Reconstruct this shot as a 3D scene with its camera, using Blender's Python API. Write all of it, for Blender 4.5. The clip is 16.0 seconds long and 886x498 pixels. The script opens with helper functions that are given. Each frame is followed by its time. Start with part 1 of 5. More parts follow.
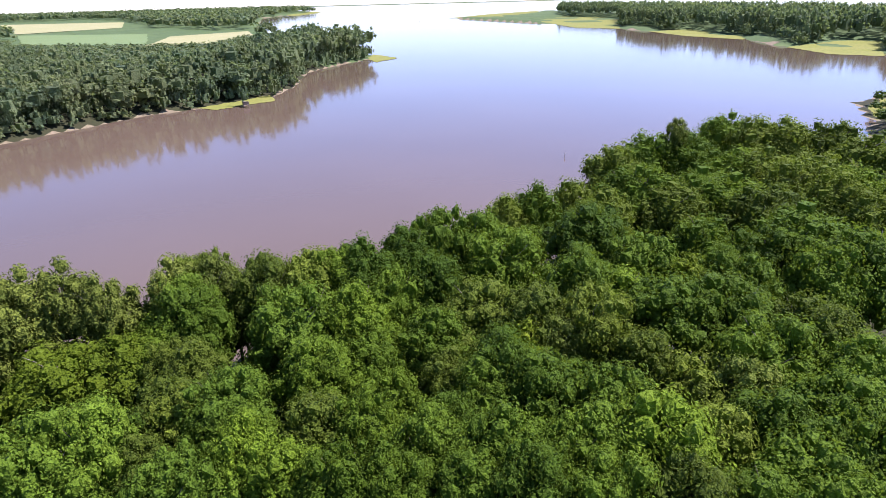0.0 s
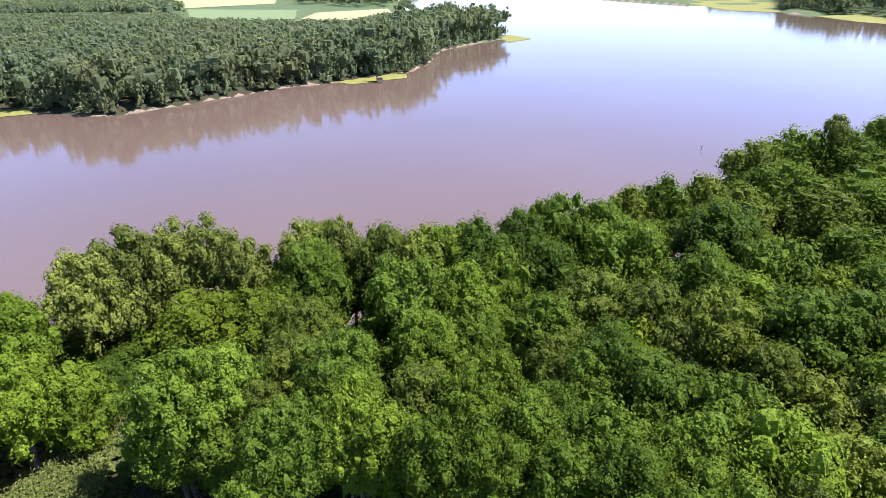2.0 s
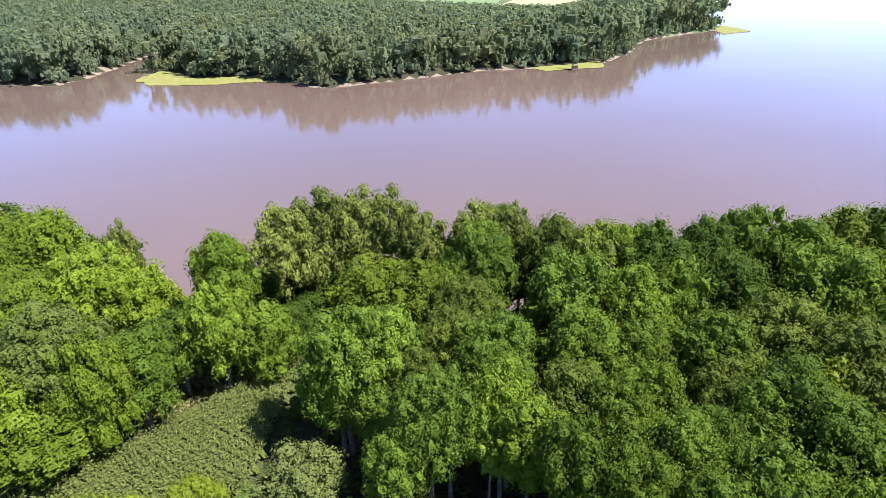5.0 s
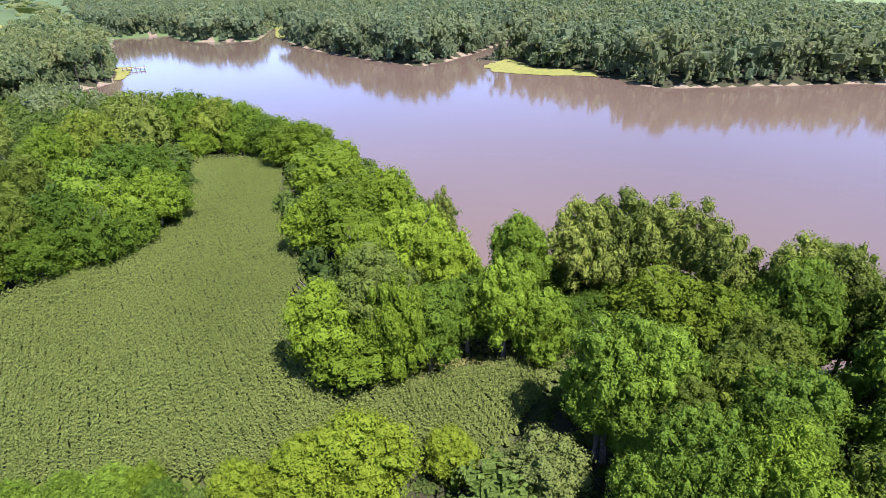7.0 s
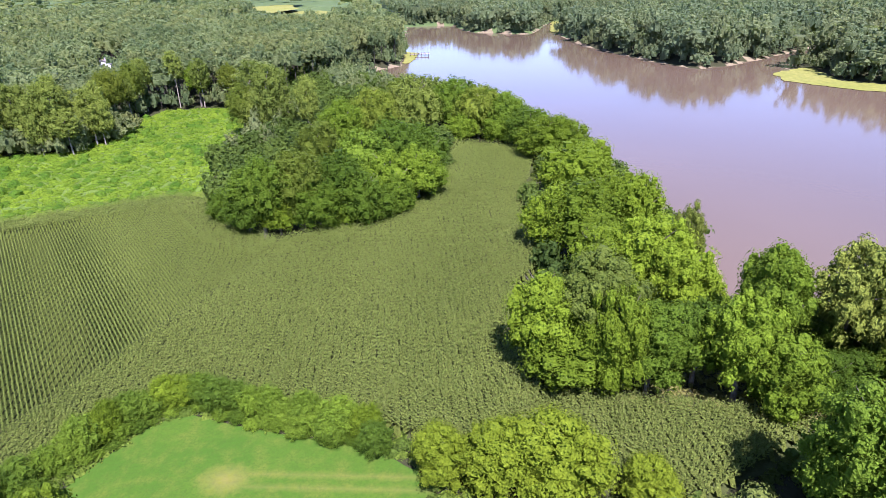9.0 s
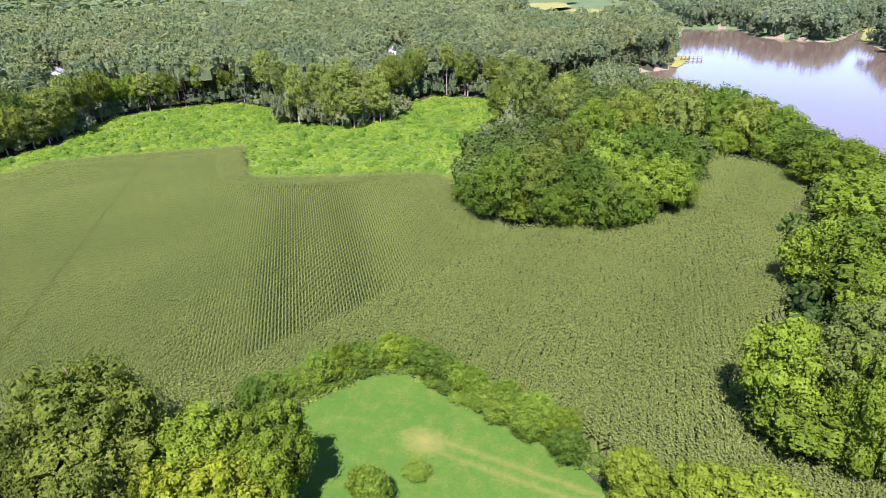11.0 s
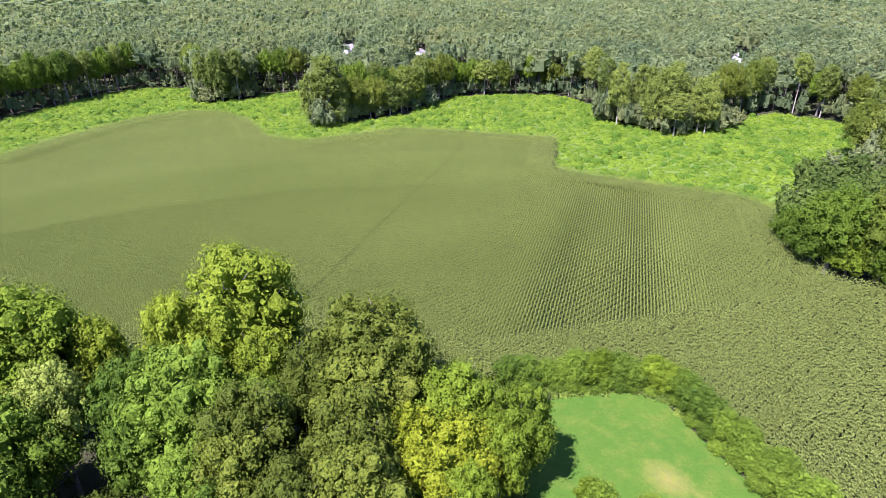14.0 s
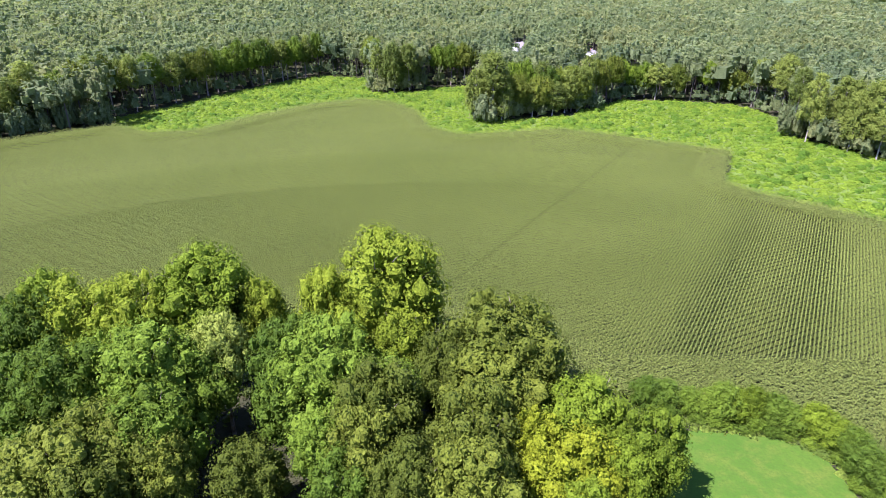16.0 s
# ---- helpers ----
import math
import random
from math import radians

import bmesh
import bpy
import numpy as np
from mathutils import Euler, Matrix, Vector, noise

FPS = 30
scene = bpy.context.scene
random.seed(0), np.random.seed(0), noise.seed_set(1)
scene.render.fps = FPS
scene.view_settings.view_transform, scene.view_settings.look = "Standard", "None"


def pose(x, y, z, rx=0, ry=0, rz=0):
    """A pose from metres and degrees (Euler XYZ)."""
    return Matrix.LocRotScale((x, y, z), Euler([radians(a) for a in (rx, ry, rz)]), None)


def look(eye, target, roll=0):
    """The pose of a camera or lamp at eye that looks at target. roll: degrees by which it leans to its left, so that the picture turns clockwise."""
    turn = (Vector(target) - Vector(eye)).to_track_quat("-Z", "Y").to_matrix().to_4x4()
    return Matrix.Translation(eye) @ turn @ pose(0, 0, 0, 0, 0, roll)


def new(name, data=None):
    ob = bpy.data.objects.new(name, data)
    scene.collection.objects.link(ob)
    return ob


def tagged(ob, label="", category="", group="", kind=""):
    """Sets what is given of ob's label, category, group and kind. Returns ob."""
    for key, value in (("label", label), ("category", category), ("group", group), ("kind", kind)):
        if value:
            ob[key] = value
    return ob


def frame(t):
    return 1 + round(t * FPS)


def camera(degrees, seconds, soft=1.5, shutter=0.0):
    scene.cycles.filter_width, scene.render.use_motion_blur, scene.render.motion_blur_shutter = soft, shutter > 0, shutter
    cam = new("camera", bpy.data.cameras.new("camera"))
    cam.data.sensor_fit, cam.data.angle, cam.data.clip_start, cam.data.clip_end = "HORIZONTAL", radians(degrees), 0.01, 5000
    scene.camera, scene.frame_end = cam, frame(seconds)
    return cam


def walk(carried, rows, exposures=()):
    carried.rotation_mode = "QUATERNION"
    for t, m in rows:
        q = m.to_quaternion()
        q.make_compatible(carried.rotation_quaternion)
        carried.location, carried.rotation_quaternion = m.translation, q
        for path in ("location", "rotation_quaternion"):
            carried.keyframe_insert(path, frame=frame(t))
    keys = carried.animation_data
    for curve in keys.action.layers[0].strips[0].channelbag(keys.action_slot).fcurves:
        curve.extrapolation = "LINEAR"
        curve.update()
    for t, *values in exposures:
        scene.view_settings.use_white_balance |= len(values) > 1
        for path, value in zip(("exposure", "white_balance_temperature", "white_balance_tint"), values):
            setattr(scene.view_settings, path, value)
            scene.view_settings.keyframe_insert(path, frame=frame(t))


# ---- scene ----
cam = camera(73.5, 16.0, soft=0.75)
# seconds, then the turn in degrees; the drone hovers on one spot
PATH = (
    (0.0, 66.88, 1.36, -0.27),
    (0.5, 66.54, 1.24, 2.76),
    (1.0, 66.20, 1.15, 6.01),
    (1.5, 65.85, 1.14, 9.12),
    (2.0, 65.42, 1.07, 11.97),
    (2.5, 65.04, 1.05, 13.93),
    (3.0, 64.94, 1.05, 16.22),
    (5.5, 64.50, 0.68, 36.33),
    (6.0, 64.58, 0.62, 44.29),
    (6.5, 64.72, 1.22, 53.01),
    (7.0, 64.72, 1.34, 60.59),
    (7.5, 64.73, 1.35, 66.83),
    (8.0, 64.74, 1.34, 72.91),
    (8.5, 64.78, 1.34, 78.95),
    (9.0, 64.89, 1.27, 85.19),
    (9.5, 64.99, 1.27, 91.12),
    (10.0, 65.09, 1.21, 97.54),
    (12.5, 65.30, 0.77, 124.32),
    (13.0, 65.30, 0.50, 129.14),
    (13.5, 65.33, 0.34, 134.19),
    (14.0, 65.36, 0.14, 139.44),
    (14.5, 65.35, 0.11, 143.62),
    (15.0, 65.35, 0.05, 147.43),
    (15.5, 65.26, -0.16, 151.38),
    (16.0, 65.19, -0.24, 155.00),
)
walk(cam, [(t, pose(0.0, 0.0, 42.0, a, b, c)) for t, a, b, c in PATH], exposures=[(0.0, 1.52, 5600.0, 36.0), (0.5, 1.64, 5600.0, 36.0), (5.5, 1.84, 5560.0, 35.0), (9.0, 1.88, 5520.0, 38.0), (12.5, 2.07, 5480.0, 44.0), (16.0, 2.16, 5480.0, 44.0)])

from mathutils import geometry

# ---- light ----
SUN_HIGH, SUN_SIDE = 56.0, 8.0      # degrees: above the horizon, and from +x towards +y
world = bpy.data.worlds.new("sky")
scene.world = world
world.use_nodes = True
wn = world.node_tree.nodes
sky = wn.new("ShaderNodeTexSky")
sky.sky_type = 'NISHITA'
sky.sun_disc = False
sky.sun_elevation = radians(SUN_HIGH)
sky.sun_rotation = radians(90.0 - SUN_SIDE)
sky.air_density, sky.dust_density, sky.ozone_density = 0.9, 0.1, 3.4
wn["Background"].inputs["Strength"].default_value = 0.086
world.node_tree.links.new(sky.outputs["Color"], wn["Background"].inputs["Color"])

sun = new("sun", bpy.data.lights.new("sun", 'SUN'))
sun.data.energy, sun.data.angle, sun.data.color = 4.8, radians(0.6), (1.0, 0.95, 0.86)
sv = Vector((math.cos(radians(SUN_HIGH)) * math.cos(radians(SUN_SIDE)), math.cos(radians(SUN_HIGH)) * math.sin(radians(SUN_SIDE)), math.sin(radians(SUN_HIGH))))
sun.matrix_world = look(sv * 500, (0, 0, 0))


# ---- materials ----
def material(name):
    m = bpy.data.materials.new(name)
    m.use_nodes = True
    nt = m.node_tree
    return m, nt, nt.nodes["Principled BSDF"]


def node(nt, kind, **values):
    n = nt.nodes.new(kind)
    for key, value in values.items():
        n.inputs[key.replace("_", " ")].default_value = value
    return n


def mix_colour(nt, fac, a, b, blend='MIX'):
    n = nt.nodes.new("ShaderNodeMix")
    n.data_type, n.blend_type = 'RGBA', blend
    for sock, v in ((n.inputs[0], fac), (n.inputs[6], a), (n.inputs[7], b)):
        if hasattr(v, "is_linked"):
            nt.links.new(v, sock)
        else:
            sock.default_value = v if isinstance(v, float) else (*v, 1.0)
    return n.outputs[2]


def noise_fac(nt, scale, lo=0.35, hi=0.65, detail=4.0):
    co = nt.nodes.new("ShaderNodeNewGeometry")
    n = node(nt, "ShaderNodeTexNoise", Scale=scale, Detail=detail)
    nt.links.new(co.outputs["Position"], n.inputs["Vector"])
    r = node(nt, "ShaderNodeMapRange", From_Min=lo, From_Max=hi)
    nt.links.new(n.outputs[0], r.inputs[0])
    return r.outputs[0]


def bump(nt, bsdf, fac, strength, distance):
    b = node(nt, "ShaderNodeBump", Strength=strength, Distance=distance)
    nt.links.new(fac, b.inputs["Height"])
    nt.links.new(b.outputs[0], bsdf.inputs["Normal"])


def leaf_material(name, dark, light, rough=0.55, through_light=0.38, tone=False, grain=5.5):
    """Leaves: every leaf cluster differs a little, and every tree from the next."""
    m, nt, bsdf = material(name)
    geo = nt.nodes.new("ShaderNodeNewGeometry")
    if tone:
        att = nt.nodes.new("ShaderNodeAttribute")
        att.attribute_name = "tone"
        per_tree = att.outputs["Fac"]
    else:
        per_tree = nt.nodes.new("ShaderNodeObjectInfo").outputs["Random"]
    fac = nt.nodes.new("ShaderNodeMath")
    fac.operation = 'MULTIPLY_ADD'
    nt.links.new(geo.outputs["Random Per Island"], fac.inputs[0])
    fac.inputs[1].default_value = 0.16
    half = nt.nodes.new("ShaderNodeMath")
    half.operation = 'MULTIPLY'
    nt.links.new(per_tree, half.inputs[0])
    half.inputs[1].default_value = 0.80 if tone else 0.76
    nt.links.new(half.outputs[0], fac.inputs[2])
    col = mix_colour(nt, fac.outputs[0], dark, light)
    if tone and grain < 3.1:
        col = mix_colour(nt, noise_fac(nt, 0.035, 0.40, 0.62, 3.0), col, mix_colour(nt, 1.0, col, (1.10, 0.98, 0.85), 'MULTIPLY'))
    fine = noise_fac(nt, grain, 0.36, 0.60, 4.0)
    # shade of gaps between leaves put into the colour, in the grain's hollows
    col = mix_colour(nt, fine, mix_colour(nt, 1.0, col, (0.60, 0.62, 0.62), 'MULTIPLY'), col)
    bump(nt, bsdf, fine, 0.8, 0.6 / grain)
    nt.links.new(col, bsdf.inputs["Base Color"])
    bsdf.inputs["Roughness"].default_value = rough
    bsdf.inputs["Specular IOR Level"].default_value = 0.09
    tr = nt.nodes.new("ShaderNodeBsdfTranslucent")
    warm = mix_colour(nt, 0.35, col, (0.25, 0.35, 0.02))
    nt.links.new(warm, tr.inputs["Color"])
    mx = nt.nodes.new("ShaderNodeMixShader")
    mx.inputs[0].default_value = through_light
    nt.links.new(bsdf.outputs[0], mx.inputs[1])
    nt.links.new(tr.outputs[0], mx.inputs[2])
    nt.links.new(mx.outputs[0], nt.nodes["Material Output"].inputs[0])
    return m


def ground_material(name, a, b, c, coarse, fine, rough=0.95, relief=0.3):
    m, nt, bsdf = material(name)
    col = mix_colour(nt, noise_fac(nt, coarse), a, b)
    f = noise_fac(nt, fine, 0.3, 0.7, 8.0)
    col = mix_colour(nt, f, col, c)
    nt.links.new(col, bsdf.inputs["Base Color"])
    bsdf.inputs["Roughness"].default_value = rough
    bsdf.inputs["Specular IOR Level"].default_value = 0.15
    bump(nt, bsdf, f, relief, 0.3)
    return m


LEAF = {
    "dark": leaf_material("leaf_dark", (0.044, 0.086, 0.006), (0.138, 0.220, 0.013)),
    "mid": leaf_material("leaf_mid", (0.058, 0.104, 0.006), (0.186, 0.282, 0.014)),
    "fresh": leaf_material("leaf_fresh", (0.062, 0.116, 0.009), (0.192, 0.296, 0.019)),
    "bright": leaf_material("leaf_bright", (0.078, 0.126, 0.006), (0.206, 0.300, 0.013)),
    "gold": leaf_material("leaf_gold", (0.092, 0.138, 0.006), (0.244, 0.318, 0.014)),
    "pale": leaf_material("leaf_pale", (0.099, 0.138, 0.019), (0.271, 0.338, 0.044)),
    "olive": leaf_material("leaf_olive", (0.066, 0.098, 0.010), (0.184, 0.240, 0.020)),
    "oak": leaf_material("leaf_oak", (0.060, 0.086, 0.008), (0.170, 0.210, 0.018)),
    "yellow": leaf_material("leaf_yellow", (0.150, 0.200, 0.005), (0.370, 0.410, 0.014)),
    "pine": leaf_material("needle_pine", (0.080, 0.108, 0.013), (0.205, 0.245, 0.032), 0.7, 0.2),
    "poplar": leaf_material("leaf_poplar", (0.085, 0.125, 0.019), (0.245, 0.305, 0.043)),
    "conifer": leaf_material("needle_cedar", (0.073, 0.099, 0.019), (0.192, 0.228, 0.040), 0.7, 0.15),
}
# aerial haze put into the leaf colour: paler, bluer greens for distant woods
WOODS_HAZY = leaf_material("leaf_woods_hazy", (0.088, 0.138, 0.058), (0.255, 0.310, 0.112), through_light=0.46, tone=True, grain=3.0)
WOODS_FAR_HAZY = leaf_material("leaf_far_shore_hazy", (0.092, 0.140, 0.072), (0.232, 0.290, 0.126), through_light=0.46, tone=True, grain=2.6)
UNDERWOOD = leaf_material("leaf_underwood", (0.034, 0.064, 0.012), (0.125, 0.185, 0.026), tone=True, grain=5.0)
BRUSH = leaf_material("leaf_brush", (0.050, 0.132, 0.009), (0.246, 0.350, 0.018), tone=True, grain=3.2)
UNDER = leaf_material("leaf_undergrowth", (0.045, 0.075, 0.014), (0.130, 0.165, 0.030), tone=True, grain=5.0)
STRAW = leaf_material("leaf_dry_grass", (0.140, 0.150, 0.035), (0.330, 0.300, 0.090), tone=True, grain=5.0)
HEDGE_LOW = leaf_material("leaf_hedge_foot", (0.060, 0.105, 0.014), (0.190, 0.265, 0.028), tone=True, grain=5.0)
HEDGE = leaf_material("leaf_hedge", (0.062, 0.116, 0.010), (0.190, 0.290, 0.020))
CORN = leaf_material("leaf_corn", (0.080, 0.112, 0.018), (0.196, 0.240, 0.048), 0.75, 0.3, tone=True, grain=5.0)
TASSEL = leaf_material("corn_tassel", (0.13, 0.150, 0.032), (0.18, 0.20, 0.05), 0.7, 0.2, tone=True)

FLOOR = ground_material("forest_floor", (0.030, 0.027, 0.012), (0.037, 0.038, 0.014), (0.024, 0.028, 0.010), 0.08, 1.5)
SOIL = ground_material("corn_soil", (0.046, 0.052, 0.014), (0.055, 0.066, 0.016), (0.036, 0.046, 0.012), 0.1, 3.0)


def sums(nt, op, a, b=0.0):
    n = nt.nodes.new("ShaderNodeMath")
    n.operation = op
    for sock, v in zip(n.inputs, (a, b)):
        if isinstance(v, float):
            sock.default_value = v
        else:
            nt.links.new(v, sock)
    return n.outputs[0]


def lawn_material(name, patch, end):
    """Mown grass with dry streaks, a worn patch, and two wheel tracks leading away from it."""
    m, nt, bsdf = material(name)
    col = mix_colour(nt, noise_fac(nt, 0.16), (0.034, 0.082, 0.005), (0.046, 0.092, 0.006))
    col = mix_colour(nt, noise_fac(nt, 0.7, 0.45, 0.75, 8.0), col, (0.070, 0.098, 0.010))
    col = mix_colour(nt, noise_fac(nt, 5.0, 0.4, 0.8, 6.0), col, (0.034, 0.070, 0.006))
    xyz = nt.nodes.new("ShaderNodeSeparateXYZ")
    nt.links.new(nt.nodes.new("ShaderNodeNewGeometry").outputs["Position"], xyz.inputs[0])
    dx, dy = sums(nt, 'SUBTRACT', xyz.outputs[0], patch[0]), sums(nt, 'SUBTRACT', xyz.outputs[1], patch[1])
    way = (Vector(end) - Vector(patch)).normalized()
    along = sums(nt, 'ADD', sums(nt, 'MULTIPLY', dx, way.x), sums(nt, 'MULTIPLY', dy, way.y))
    across = sums(nt, 'SUBTRACT', sums(nt, 'MULTIPLY', dy, way.x), sums(nt, 'MULTIPLY', dx, way.y))
    speckle = noise_fac(nt, 1.6, 0.3, 0.7, 8.0)
    wobble = sums(nt, 'MULTIPLY', speckle, 1.3)
    far = sums(nt, 'SQRT', sums(nt, 'ADD', sums(nt, 'POWER', sums(nt, 'ABSOLUTE', along), 2.0), sums(nt, 'POWER', sums(nt, 'ABSOLUTE', sums(nt, 'MULTIPLY', across, 1.4)), 2.0)))
    spread = node(nt, "ShaderNodeMapRange", From_Min=3.6, From_Max=0.6, To_Max=0.8)
    nt.links.new(sums(nt, 'ADD', far, wobble), spread.inputs[0])
    off = sums(nt, 'ABSOLUTE', sums(nt, 'SUBTRACT', sums(nt, 'ABSOLUTE', across), 0.7))
    rut = node(nt, "ShaderNodeMapRange", From_Min=0.75, From_Max=0.1, To_Max=0.38)
    nt.links.new(sums(nt, 'ADD', off, sums(nt, 'MULTIPLY', speckle, 0.4)), rut.inputs[0])
    start = node(nt, "ShaderNodeMapRange", From_Min=-0.5, From_Max=1.5)
    nt.links.new(along, start.inputs[0])
    worn = sums(nt, 'MAXIMUM', spread.outputs[0], sums(nt, 'MULTIPLY', rut.outputs[0], start.outputs[0]))
    col = mix_colour(nt, worn, col, mix_colour(nt, speckle, (0.120, 0.125, 0.016), (0.165, 0.130, 0.040)))
    nt.links.new(col, bsdf.inputs["Base Color"])
    bsdf.inputs["Roughness"].default_value = 0.95
    bsdf.inputs["Specular IOR Level"].default_value = 0.15
    bump(nt, bsdf, speckle, 0.12, 0.3)
    return m


LAWN_GREEN = lawn_material("mown_grass", (-39.0, -16.2), (-37.9, -8.0))
BRUSH_FLOOR = ground_material("brush_floor", (0.080, 0.135, 0.014), (0.105, 0.160, 0.018), (0.065, 0.100, 0.018), 0.06, 0.8)
MARSH = ground_material("marsh_grass", (0.165, 0.170, 0.026), (0.200, 0.190, 0.045), (0.110, 0.125, 0.026), 0.05, 0.5)
MUD = ground_material("mud_bank", (0.170, 0.128, 0.082), (0.220, 0.170, 0.105), (0.110, 0.100, 0.050), 0.1, 1.2)
CROP = ground_material("bean_field", (0.105, 0.160, 0.055), (0.120, 0.175, 0.060), (0.110, 0.145, 0.050), 0.02, 0.3)
STUBBLE = ground_material("stubble_field", (0.230, 0.220, 0.095), (0.280, 0.250, 0.120), (0.200, 0.210, 0.080), 0.02, 0.3)
CORN_LOW = ground_material("maize_low_leaves", (0.105, 0.132, 0.019), (0.122, 0.150, 0.023), (0.070, 0.092, 0.013), 0.15, 7.0, relief=0.8)
MEADOW = ground_material("far_meadow", (0.060, 0.095, 0.028), (0.080, 0.112, 0.034), (0.050, 0.078, 0.024), 0.01, 0.1)
DRY = ground_material("dry_grass", (0.130, 0.140, 0.036), (0.170, 0.160, 0.056), (0.090, 0.115, 0.024), 0.3, 1.5)

BARK, nt, bsdf = material("bark")
nt.links.new(mix_colour(nt, noise_fac(nt, 3.0), (0.09, 0.07, 0.05), (0.20, 0.17, 0.13)), bsdf.inputs["Base Color"])
bsdf.inputs["Roughness"].default_value = 0.9
DARK_BARK, nt, bsdf = material("dark_bark")
nt.links.new(mix_colour(nt, noise_fac(nt, 2.0), (0.030, 0.026, 0.018), (0.060, 0.050, 0.036)), bsdf.inputs["Base Color"])
bsdf.inputs["Roughness"].default_value = 0.9
PALE_BARK, nt, bsdf = material("pale_bark")
nt.links.new(mix_colour(nt, noise_fac(nt, 2.0), (0.20, 0.175, 0.135), (0.33, 0.30, 0.24)), bsdf.inputs["Base Color"])
bsdf.inputs["Roughness"].default_value = 0.9

WATER, nt, bsdf = material("river_water")
nt.links.new(mix_colour(nt, noise_fac(nt, 0.012, 0.3, 0.7), (0.090, 0.065, 0.041), (0.106, 0.077, 0.050)), bsdf.inputs["Base Color"])
bsdf.inputs["Roughness"].default_value = 0.07
bsdf.inputs["Specular IOR Level"].default_value = 0.50
bsdf.inputs["Specular Tint"].default_value = (0.72, 0.68, 1.0, 1.0)
bsdf.inputs["IOR"].default_value = 1.333
geo = nt.nodes.new("ShaderNodeNewGeometry")
rip = node(nt, "ShaderNodeTexNoise", Scale=1.2, Detail=3.0)
nt.links.new(geo.outputs["Position"], rip.inputs["Vector"])
bump(nt, bsdf, rip.outputs[0], 0.22, 0.05)


def plain(name, colour, rough=0.6, metal=0.0):
    m, nt, bsdf = material(name)
    nt.links.new(mix_colour(nt, noise_fac(nt, 2.5), [v * 0.85 for v in colour], colour), bsdf.inputs["Base Color"])
    bsdf.inputs["Roughness"].default_value, bsdf.inputs["Metallic"].default_value = rough, metal
    return m


# ---- the lie of the land ----
NEAR_SHORE = ((-533, 14), (-432, 9), (-352, 7), (-304, 5), (-292, -10), (-270, -16), (-245, -10), (-223, 6), (-200, 22), (-184, 29), (-154, 39), (-131.5, 46.5), (-112.8, 46.9), (-94.9, 46.1), (-80.2, 47.6), (-69.4, 44.5),
              (-59.3, 50.2), (-48.3, 59.0), (-32.9, 61.2), (-19.8, 65.4), (-5.9, 71.7), (5.9, 81.2), (19.0, 92.8), (32.3, 110.1), (48.0, 127.7), (62, 136), (79, 134), (99, 142), (123, 167), (142, 198), (158, 233), (183, 250), (296, 251), (691, 211))
OPEN_WATER = ((3850, 240), (3850, 3850), (-900, 3850), (-640, 2700))
FAR_SHORE = ((-389, 2095), (-453, 1796), (-448, 1594), (-320, 1107), (-179, 696), (-95, 533), (-34, 476), (-55, 457), (-70, 424), (-84, 383), (-78, 324), (-79, 290), (-86, 262),
             (-117, 249), (-143, 204), (-156, 179), (-190, 182), (-222, 162), (-230, 157), (-255, 171), (-311, 234), (-322, 230), (-273, 159), (-262, 134), (-290, 125), (-357, 113), (-395, 113))
CREEK_END = ((-446, 117), (-463, 132), (-527, 143), (-534, 136), (-452, 104), (-440, 94), (-467, 58), (-536, 52))
WATER_EDGE = NEAR_SHORE + OPEN_WATER + FAR_SHORE + CREEK_END
POINT = ((12, 1286), (138, 981), (220, 775), (237, 634), (271, 561), (259, 463), (289, 403), (385, 316), (529, 344), (690, 550), (687, 928), (530, 1297), (255, 1604), (134, 1448))


MARSHES = (((-246, 159), (-257, 183), (-222, 173), (-202, 189), (-189, 179), (-203, 167), (-215, 158), (-226, 153)), ((-105, 258), (-83, 291), (-75, 275), (-95, 253)),
           ((-55, 500), (-32, 461), (-46, 435), (-55, 462)), ((-853, -184), (-901, -131), (-735, -47), (-550, -17), (-495, -41), (-540, -84), (-664, -141)),
           ((-543, 140), (-528, 153), (-449, 127), (-446, 114)), ((-359, 8), (-355, 15), (-314, 10), (-310, 5)))
POINT_MARSHES = (((156, 1068), (237, 1216), (302, 1081), (217, 765), (173, 816)), ((230, 708), (283, 717), (288, 597), (267, 552), (240, 611)), ((261, 472), (340, 524), (358, 504), (281, 393), (259, 411)),
                 ((12, 1273), (118, 1492), (257, 1666), (227, 1474), (108, 1228)), ((158, 223), (176, 240), (172, 220), (146, 199)), ((-475, 1912), (-447, 2306), (-384, 2073), (-401, 1745)))


def distance_inside(px, py, outline):
    """Metres to the outline, positive inside it, for arrays of places."""
    px, py = np.asarray(px, float), np.asarray(py, float)
    best, inside = np.full(px.shape, 1e18), np.zeros(px.shape, bool)
    n = len(outline)
    for i in range(n):
        (ax, ay), (bx, by) = outline[i], outline[(i + 1) % n]
        ex, ey = bx - ax, by - ay
        u = np.clip(((px - ax) * ex + (py - ay) * ey) / (ex * ex + ey * ey), 0, 1)
        best = np.minimum(best, (px - ax - u * ex) ** 2 + (py - ay - u * ey) ** 2)
        if ay != by:
            inside ^= ((ay > py) != (by > py)) & (px < (bx - ax) * (py - ay) / (by - ay) + ax)
    return np.sqrt(best) * np.where(inside, 1, -1)


def inland(px, py):
    wob = 1.6 * np.sin(px * 0.21 + 1.3 * np.sin(py * 0.13)) + 1.2 * np.sin(py * 0.33 + px * 0.11)
    return np.maximum(-distance_inside(px, py, WATER_EDGE), distance_inside(px, py, POINT)) + wob * 0.5


